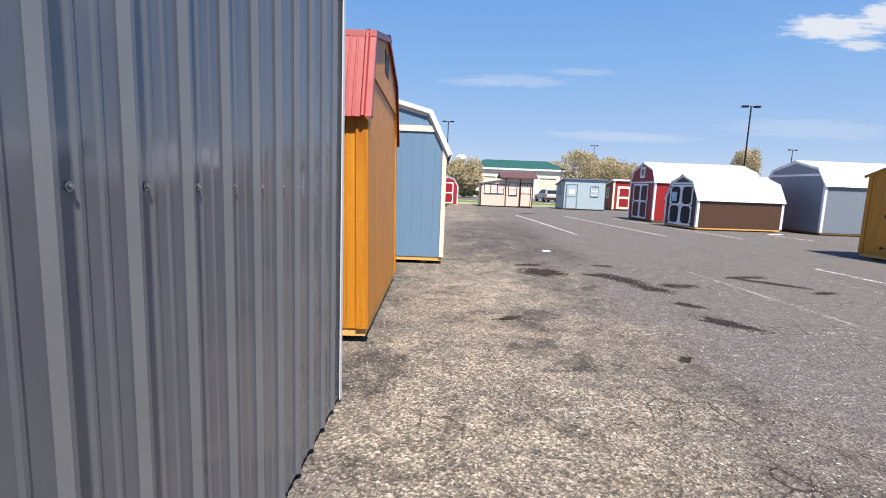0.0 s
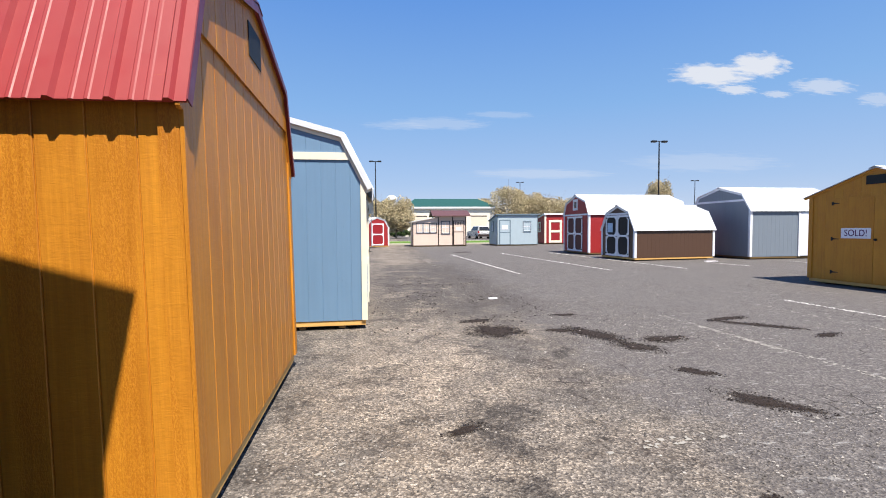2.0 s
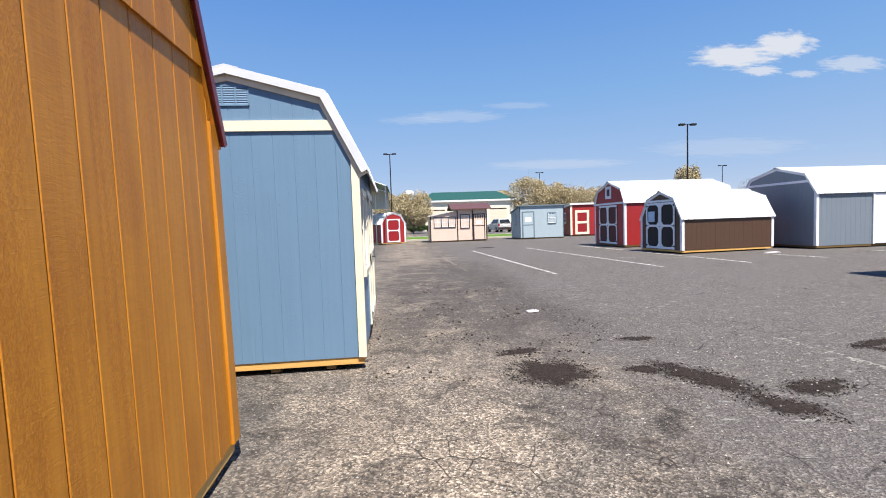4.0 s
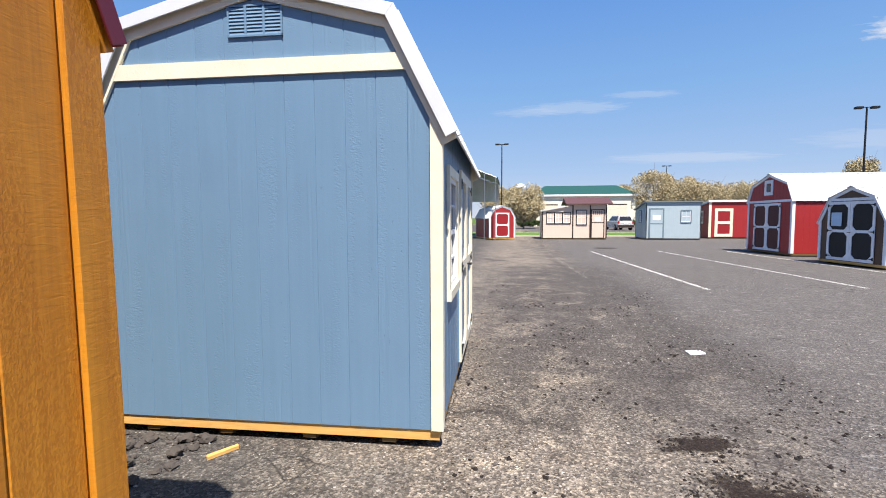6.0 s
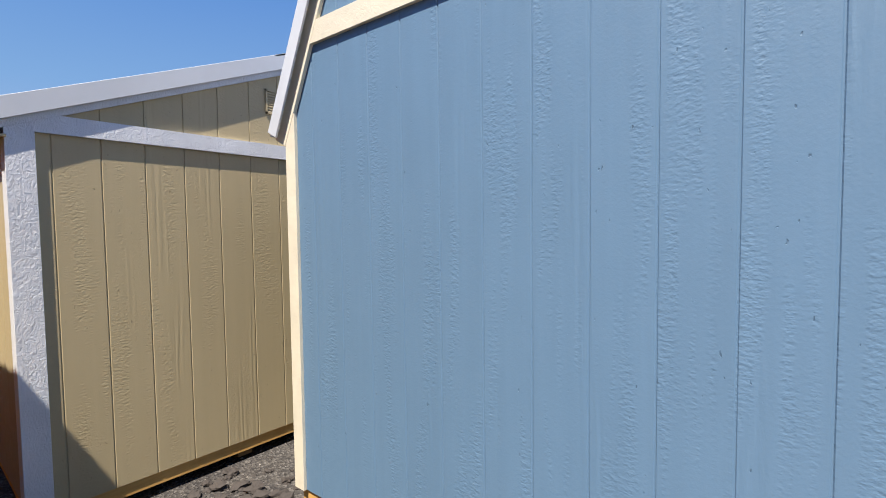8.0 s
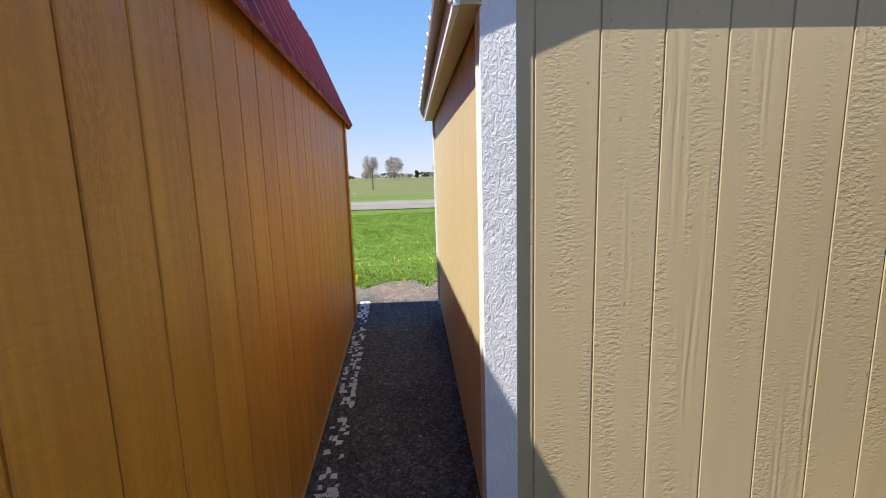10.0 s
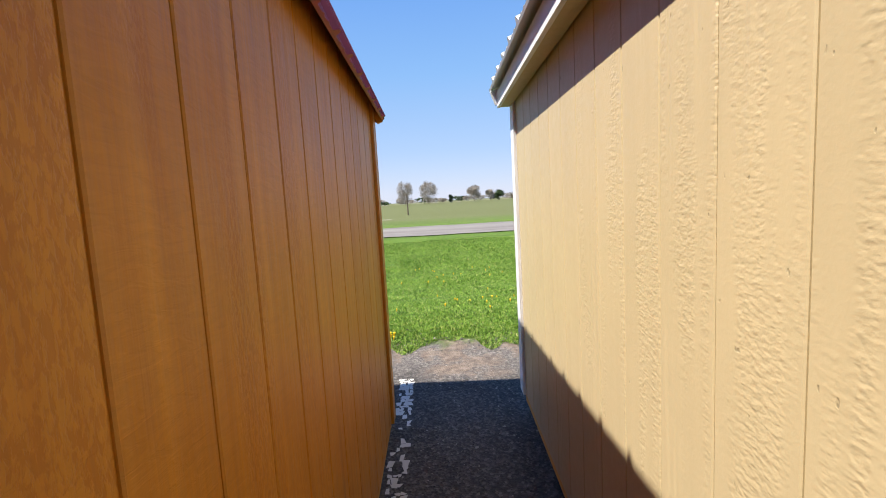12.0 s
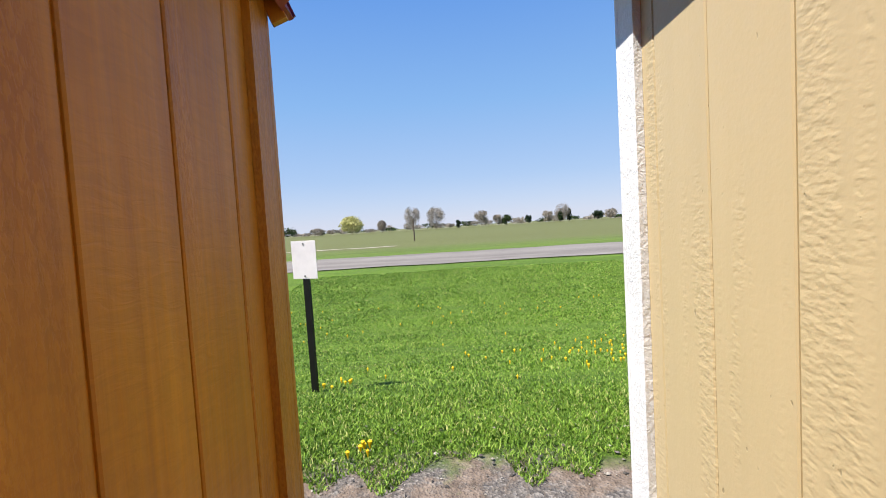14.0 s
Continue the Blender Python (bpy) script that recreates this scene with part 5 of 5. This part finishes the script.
# rubble of broken asphalt between the sheds
for i in range(240):
    x, y = rnd.uniform(-2.75, -1.25), 9.78 + 0.25 * rnd.gauss(0, 0.8)
    if i > 190:
        x, y = rnd.uniform(-2.7, -2.0), rnd.uniform(9.1, 9.9)
    if (x > -2.1 and y > 9.93) or x < -2.74:
        y = min(y, 9.93)
    r = 0.009 + 0.042 * rnd.random() ** 3
    bm = bmesh.new()
    bmesh.ops.create_icosphere(bm, subdivisions=2, radius=r)
    sd = rnd.uniform(0, 100)
    sq = rnd.uniform(0.4, 0.7)
    for v in bm.verts:
        k = 1 + 0.7 * noise.noise(v.co / r * 1.1 + Vector((sd, 0, 0))) + 0.5 * noise.noise(v.co / r * 2.6 + Vector((0, sd, 0)))
        v.co = Vector((v.co.x * k * 1.2, v.co.y * k, v.co.z * k * sq))
    lo = min(v.co.z for v in bm.verts)
    ob = new("asphalt_chunk", mesh_of("asphalt_chunk", bm, DARKSTONE.m))
    ob.matrix_basis = pose(x, y, -lo - 0.006, 0, 0, rnd.uniform(0, 360))
    tagged(ob, "rough dark chunk of broken asphalt on the ground", "rubble", "broken asphalt chunks")

# scrap of wood and a flat pale scrap
bm = bmesh.new()
extrude(bm, [(-0.10, -0.018, 0), (0.10, -0.02, 0), (0.11, 0.012, 0), (-0.09, 0.02, 0)], (0, 0, 0.02))
ob = new("wood_scrap", mesh_of("wood_scrap", bm, PINE))
ob.matrix_basis = pose(-1.06, 9.80, 0.0, 0, 0, 58)
tagged(ob, "short yellow pine offcut lying on gravel", "wood scrap")
bm = bmesh.new()
extrude(bm, [(-0.10, -0.06, 0), (0.09, -0.07, 0), (0.11, 0.05, 0), (-0.06, 0.07, 0)], (0, 0, 0.012))
ob = new("cardboard_scrap", mesh_of("cardboard_scrap", bm, PAPER))
ob.matrix_basis = pose(2.77, 12.56, 0.002, 0, 0, 20)
tagged(ob, "flat pale scrap lying on the asphalt", "litter")
bm = bmesh.new()
extrude(bm, [(-0.28, -0.10, 0), (0.26, -0.12, 0), (0.30, 0.10, 0), (-0.2, 0.14, 0)], (0, 0, 0.015))
ob = new("cardboard_scrap", mesh_of("cardboard_scrap", bm, PAPER))
ob.matrix_basis = pose(13.9, 20.9, 0.002, 0, 0, 10)
tagged(ob, "flat pale board lying beside the brown shed", "litter")

# screws on the steel wall
for y in (2.219, 2.4355, 2.652, 2.8685, 3.085, 3.3015, 3.518):
    bm = bmesh.new()
    cyl(bm, (0.0, 0, 0), (0.003, 0, 0), 0.010, 0.010, 12)
    cyl(bm, (0.003, 0, 0), (0.009, 0, 0), 0.005, 0.005, 6)
    part("screw", bm, STEEL, steel, m=Matrix.Translation((0.0, y - 4.305, 1.412)))

BARK = lumber("gray_bark", lin(112, 98, 84), lin(70, 60, 52))

# ---- sign in the grass ----
sg = thing("sign_post", pose(-9.0, 7.19, terrain(-9.0, 7.19) - 0.03, 0, 0, -16), "blank white sign plate on a dark steel channel post", "sign")
part("post", boxes((-0.02, -0.03, -0.1, 0.0, -0.024, 1.19), (-0.02, 0.024, -0.1, 0.0, 0.03, 1.19), (0.0, -0.03, -0.1, 0.006, 0.03, 1.19)), BLACKMETAL, sg)
pl = part("plate", boxes((0.007, -0.125, 1.07, 0.010, 0.125, 1.41)), PAPER, sg, bevel=0.001)
for z in (1.095, 1.385):
    bm = bmesh.new()
    cyl(bm, (0.010, 0, z), (0.016, 0, z), 0.008, 0.008, 8)
    part("bolt", bm, STEEL, pl)
fp = thing("marker_post", pose(-58, 4.0, terrain(-58, 4.0)), "dark upright marker post in the field", "post")
bm = bmesh.new()
cyl(bm, (0, 0, -0.2), (0, 0, 2.5), 0.08, 0.07, 8)
part("post", bm, BARK, fp)

# ---- grass blades near the lot's edge ----
BLADE = Mat("grass_blades", 0.6, spec=0.3)
_g = BLADE.t.nodes.new("ShaderNodeNewGeometry")
BLADE.color(BLADE.ramp(_g.outputs["Random Per Island"], [(0.0, (0.036, 0.095, 0.006)), (0.5, (0.130, 0.250, 0.020)), (0.85, (0.25, 0.39, 0.055)), (1.0, (0.40, 0.39, 0.16))]))
BLADE.b.inputs["Transmission Weight"].default_value = 0.0
DANDY = painted("dandelion_yellow", lin(240, 196, 20), 0.7, 0.0)


def blades(name, n, x0, x1, y0, y1, h, seed, mat, label):
    r_ = np.random.RandomState(seed)
    vs, fs = [], []
    k = 0
    while k < n:
        u = r_.rand() ** 1.6
        x, y = x1 + (x0 - x1) * u, y0 + (y1 - y0) * r_.rand()
        edge = -7.34 + 0.4 * noise.noise(Vector((y * 1.1, 0.0, 1.0))) + 0.35 * noise.noise(Vector((y * 4.0, 3.0, 1.0)))
        if x > edge or noise.noise(Vector((x * 0.9, y * 0.9, 4.0))) < -0.7:
            k += 1
            continue
        hh = h * (0.5 + r_.rand()) * (1.0 + 0.5 * noise.noise(Vector((x * 1.5, y * 1.5, 0.0))))
        a_ = r_.rand() * 6.28
        w = 0.0025 + 0.0025 * r_.rand() + 0.0009 * max(-8 - x, 0)
        lean = hh * (0.4 + 0.9 * r_.rand())
        b_ = r_.rand() * 6.28
        z = terrain(x, y) - 0.004
        i = len(vs)
        dx, dy = w * math.cos(a_), w * math.sin(a_)
        lx, ly = lean * math.cos(b_), lean * math.sin(b_)
        vs += [(x - dx, y - dy, z), (x + dx, y + dy, z), (x + lx * 0.4 + dx * 0.7, y + ly * 0.4 + dy * 0.7, z + hh * 0.65), (x + lx * 0.4 - dx * 0.7, y + ly * 0.4 - dy * 0.7, z + hh * 0.65), (x + lx, y + ly, z + hh)]
        fs += [(i, i + 1, i + 2, i + 3), (i + 3, i + 2, i + 4)]
        k += 1
    m_ = bpy.data.meshes.new(name)
    m_.from_pydata(vs, [], fs)
    m_.materials.append(mat)
    tagged(new(name, m_), label, "grass", kind="stuff")


blades("grass", 290000, -21.0, -7.0, 3.5, 14.0, 0.023, 5, BLADE.m, "short green mown grass blades beside the lot")
blades("verge_grass", 60000, -8.6, -7.0, 5.5, 11.5, 0.020, 6, BLADE.m, "lush uneven grass at the edge of the lot")
dv = []
for i in range(150):
    if i < 45:
        x, y = rnd.gauss(-10.5, 0.5), rnd.gauss(10.6, 0.7)
    elif i < 52:
        x, y = rnd.gauss(-7.6, 0.06), rnd.gauss(7.95, 0.06)
    elif i < 60:
        x, y = rnd.gauss(-9.3, 0.1), rnd.gauss(7.35, 0.12)
    else:
        x, y = rnd.uniform(-16, -8.4), rnd.uniform(3, 13)
    dv.append((x, y))
vs, fs = [], []
for x, y in dv:
    r, z, i = 0.010 + 0.006 * rnd.random(), terrain(x, y) + 0.03 + 0.03 * rnd.random(), len(vs)
    vs += [(x + r * math.cos(a * math.pi / 3), y + r * math.sin(a * math.pi / 3), z) for a in range(6)] + [(x, y, z + 0.012), (x, y, z - 0.05)]
    fs += [(i + a, i + (a + 1) % 6, i + 6) for a in range(6)] + [(i + (a + 1) % 6, i + a, i + 7) for a in range(6)]
m_ = bpy.data.meshes.new("dandelions")
m_.from_pydata(vs, [], fs)
m_.materials.append(DANDY)
tagged(new("dandelions", m_), "scattered yellow dandelion heads in the grass", "flowers", kind="stuff")

# ---- trees ----


def leaf_mat(name, stops):
    m = Mat(name, 0.8, spec=0.15)
    g_ = m.t.nodes.new("ShaderNodeNewGeometry")
    m.color(m.ramp(g_.outputs["Random Per Island"], stops))
    return m.m


BLOSSOM = leaf_mat("cream_blossom", [(0.0, (0.34, 0.28, 0.16)), (0.5, (0.43, 0.36, 0.22)), (0.9, (0.50, 0.43, 0.28)), (1.0, (0.30, 0.28, 0.13))])
WILLOW = leaf_mat("yellow_green_leaf", [(0.0, (0.40, 0.40, 0.14)), (1.0, (0.58, 0.55, 0.25))])
TWIG = leaf_mat("bare_twig_haze", [(0.0, (0.19, 0.165, 0.13)), (1.0, (0.34, 0.30, 0.24))])
FIR = leaf_mat("dark_conifer", [(0.0, (0.015, 0.028, 0.016)), (1.0, (0.04, 0.06, 0.03))])
SHRUB = leaf_mat("dark_shrub", [(0.0, (0.02, 0.04, 0.014)), (1.0, (0.06, 0.09, 0.03))])


def tree(x, y, h, rx, rz_, leaf, label, n=2600, size=0.22, trunk=0.3, seed=1, group="trees", low=0.25, name="tree", bark=BARK):
    r_ = random.Random(seed)
    root = thing(name, pose(x, y, terrain(x, y)), label, "tree" if name == "tree" else "shrub", group)
    bm = bmesh.new()
    ztop = h * 0.62
    cyl(bm, (0, 0, -0.1), (0, 0, h * low), trunk * 0.5, trunk * 0.4, 8)
    cyl(bm, (0, 0, h * low), (r_.uniform(-0.2, 0.2), r_.uniform(-0.2, 0.2), ztop), trunk * 0.4, trunk * 0.12, 8)
    tips = []
    for k in range(11):
        a_ = k * 2.4 + r_.uniform(-0.3, 0.3)
        z0 = h * r_.uniform(low * 0.9, 0.55)
        q = r_.uniform(0.45, 0.8)
        tip = Vector((math.cos(a_) * rx * q, math.sin(a_) * rx * q, min(z0 + h * r_.uniform(0.12, 0.4), h * 0.93)))
        cyl(bm, (0, 0, z0), tip, trunk * 0.2, trunk * 0.05, 5)
        tips.append(tip)
        for _ in range(2):
            t2 = tip * r_.uniform(0.9, 1.15) + Vector((r_.uniform(-1, 1) * rx * 0.3, r_.uniform(-1, 1) * rx * 0.3, r_.uniform(0, 0.18) * h))
            cyl(bm, Vector((0, 0, z0)).lerp(tip, 0.6), t2, trunk * 0.09, trunk * 0.025, 4)
            tips.append(t2)
    part("trunk", bm, bark, root)
    vs_, fs_ = [], []
    cz = h * (1 + low) / 2
    cents = tips + [Vector((math.cos(r_.uniform(0, 6.28)) * rx * 0.75 * r_.random() ** 0.4, math.sin(r_.uniform(0, 6.28)) * rx * 0.75 * r_.random() ** 0.4, cz + (r_.random() - 0.52) * rz_ * 1.8)) for _ in range(26)]
    while len(fs_) < n:
        c = r_.choice(cents)
        p = c + Vector((r_.gauss(0, 1) * rx * 0.17, r_.gauss(0, 1) * rx * 0.17, r_.gauss(0, 1) * rz_ * 0.17))
        e = (p.x / rx) ** 2 + (p.y / rx) ** 2 + ((p.z - cz) / rz_) ** 2
        if e > 1.15 + 0.3 * noise.noise(p * 0.8):
            continue
        s_ = size * r_.uniform(0.5, 1.3)
        q = Euler((r_.uniform(0, 6.28), r_.uniform(0, 6.28), r_.uniform(0, 6.28))).to_matrix()
        i = len(vs_)
        vs_ += [tuple(p + q @ Vector(o) * s_) for o in ((-0.5, -0.3, 0), (0.4, -0.45, 0.1), (0.55, 0.35, 0), (-0.35, 0.5, 0.12))]
        fs_.append((i, i + 1, i + 2, i + 3))
    m2 = bpy.data.meshes.new("crown")
    m2.from_pydata(vs_, [], fs_)
    m2.materials.append(leaf)
    cr_ = new("crown", m2)
    cr_.parent = root
    return root


bl = "spring tree in cream blossom behind the lot"
for i, (x, y, h, rx) in enumerate(((2.3, 70, 6.0, 2.7), (23.0, 86, 8.8, 3.6), (28.0, 88, 7.9, 3.4), (33.0, 90, 7.3, 3.0), (48.5, 80, 9.8, 2.3), (39.5, 96, 7.8, 2.8), (44.0, 100, 8.0, 3.2), (19.6, 92, 7.0, 2.4), (-1.8, 78, 6.2, 2.4))):
    tree(x, y, h, rx, h * 0.42, BLOSSOM, bl, 15000, 0.15, 0.22, i + 20, "blossoming trees", 0.14)
for i, (x, y, h, rx) in enumerate(((36.5, 104, 8.5, 2.6), (50.0, 110, 8.0, 3.0), (76.0, 100, 8.5, 3.0), (58, 120, 8.5, 3.4))):
    tree(x, y, h, rx, h * 0.42, TWIG, "bare spring tree with fine gray twigs", 1300, 0.16, 0.3, i + 40, "bare trees")
for i, (x, y, h, rx) in enumerate(((2.2, 80, 1.0, 0.8), (3.6, 80, 1.3, 1.0), (5.0, 81, 1.0, 0.9), (19.0, 82, 1.1, 1.0))):
    tree(x, y, h, rx, h * 0.5, SHRUB, "clipped dark green shrub by the building", 700, 0.16, 0.1, i + 60, "shrubs", 0.1, "shrub")
for i, (x, y, h, rx) in enumerate(((-250, -12.9, 12.6, 4.6), (-252, -0.6, 12.2, 5.0), (-262, 24, 9.0, 4.0), (-290, 75, 11.0, 5.0), (-230, -26, 6.0, 2.2))):
    tree(x, y, h, rx, h * 0.44, TWIG, "bare spring tree far across the field", 6000, 0.24, 0.3, i + 70, "far bare trees", 0.10)
tree(-250, -45, 9.8, 6.2, 4.4, WILLOW, "round yellow-green willow across the field", 3600, 0.6, 0.35, 90, "far trees", 0.05)
tree(-28, 25.5, 6.0, 2.4, 2.6, TWIG, "young bare tree beside the road", 500, 0.14, 0.15, 93, "roadside trees")
for i, (y, h, rx) in enumerate(((10, 4.5, 1.4), (31, 6.5, 3.0), (36, 6.0, 3.6), (48, 5.0, 2.0), (57, 7.0, 3.6), (64, 6.5, 1.6), (69, 7.5, 1.8), (92, 6.0, 4.0), (-80, 6.0, 5.0), (-95, 5.0, 5.5), (-66, 4.5, 5.0), (104, 7.5, 4.5), (83, 5.5, 3.4))):
    tree(-285 - 3 * (i % 4), y * 1.14, h, rx, h * 0.5, FIR if i % 3 == 0 else (TWIG if i % 3 == 1 else SHRUB), "low dark tree clump on the horizon", 700, 0.6, 0.3, i + 100, "horizon trees", 0.08)

for i in range(46):
    yy = -190 + i * 9 + rnd.uniform(-3, 3)
    hh = rnd.uniform(2.2, 5.0)
    tree(-330 - rnd.uniform(0, 40), yy, hh, rnd.uniform(4.0, 7.5), hh * 0.5, (TWIG, TWIG, SHRUB)[i % 3], "hazy low wood along the horizon", 260, 0.75, 0.2, i + 200, "horizon trees", 0.05)


# ---- clouds ----
def cloud_mat(name, seed, density, scale):
    m = bpy.data.materials.new(name)
    m.use_nodes = True
    t = m.node_tree
    t.nodes.remove(t.nodes["Principled BSDF"])
    out = t.nodes["Material Output"]
    tc = t.nodes.new("ShaderNodeTexCoord")
    mp = t.nodes.new("ShaderNodeMapping")
    mp.inputs["Location"].default_value = (seed, 0, seed * 0.7)
    mp.inputs["Scale"].default_value = (scale, 1, scale * 1.5)
    ns = t.nodes.new("ShaderNodeTexNoise")
    ns.inputs["Scale"].default_value, ns.inputs["Detail"].default_value, ns.inputs["Roughness"].default_value = 1.6, 7.0, 0.6
    gr = t.nodes.new("ShaderNodeVectorMath")
    gr.operation = "LENGTH"
    ma = t.nodes.new("ShaderNodeMath")
    ma.operation = "MULTIPLY_ADD"
    ma.inputs[1].default_value, ma.inputs[2].default_value = -0.75, 0.62
    ad = t.nodes.new("ShaderNodeMath")
    ad.operation = "ADD"
    rp = t.nodes.new("ShaderNodeValToRGB")
    rp.color_ramp.elements[0].position, rp.color_ramp.elements[1].position = 0.50, 0.78
    rp.color_ramp.elements[1].color = (density, density, density, 1)
    em = t.nodes.new("ShaderNodeEmission")
    em.inputs["Color"].default_value, em.inputs["Strength"].default_value = (0.95, 0.96, 1.0, 1), 0.46
    tr = t.nodes.new("ShaderNodeBsdfTransparent")
    mx = t.nodes.new("ShaderNodeMixShader")
    for a_, b_ in ((tc.outputs["Object"], mp.inputs["Vector"]), (mp.outputs["Vector"], ns.inputs["Vector"]), (tc.outputs["Object"], gr.inputs[0]), (gr.outputs["Value"], ma.inputs[0]), (ma.outputs[0], ad.inputs[0]),
                   (ns.outputs["Fac"], ad.inputs[1]), (ad.outputs[0], rp.inputs["Fac"]), (rp.outputs["Color"], mx.inputs["Fac"]), (tr.outputs[0], mx.inputs[1]), (em.outputs[0], mx.inputs[2]), (mx.outputs[0], out.inputs["Surface"])):
        t.links.new(a_, b_)
    return m


for i, (x, z, w, h, den, sc) in enumerate(((1500, 690, 260, 70, 0.85, 1.5), (1740, 745, 190, 75, 0.85, 1.4), (1630, 630, 130, 30, 0.7, 1.5), (2080, 660, 220, 50, 0.5, 1.8), (1840, 618, 100, 22, 0.5, 1.6), (2390, 610, 150, 45, 0.35, 2.0),
                                           (250, 450, 280, 36, 0.22, 2.4), (520, 495, 200, 20, 0.18, 2.6), (60, 440, 180, 25, 0.15, 2.4), (700, 240, 420, 30, 0.25, 2.6), (1500, 300, 500, 60, 0.18, 2.2))):
    bm = bmesh.new()
    bm.faces.new([bm.verts.new(p) for p in ((-1, 0, -1), (1, 0, -1), (1, 0, 1), (-1, 0, 1))])
    ob = new("cloud", mesh_of("cloud", bm, cloud_mat("cloud_vapour", i * 3.1 + 1.0, den, sc)))
    ob.matrix_basis = Matrix.Translation((x, 2000 + 4 * i, z)) @ Matrix.Diagonal((w, 1, h, 1))
    tagged(ob, "small white fair-weather cloud in a blue sky", "cloud", "clouds", "structure")
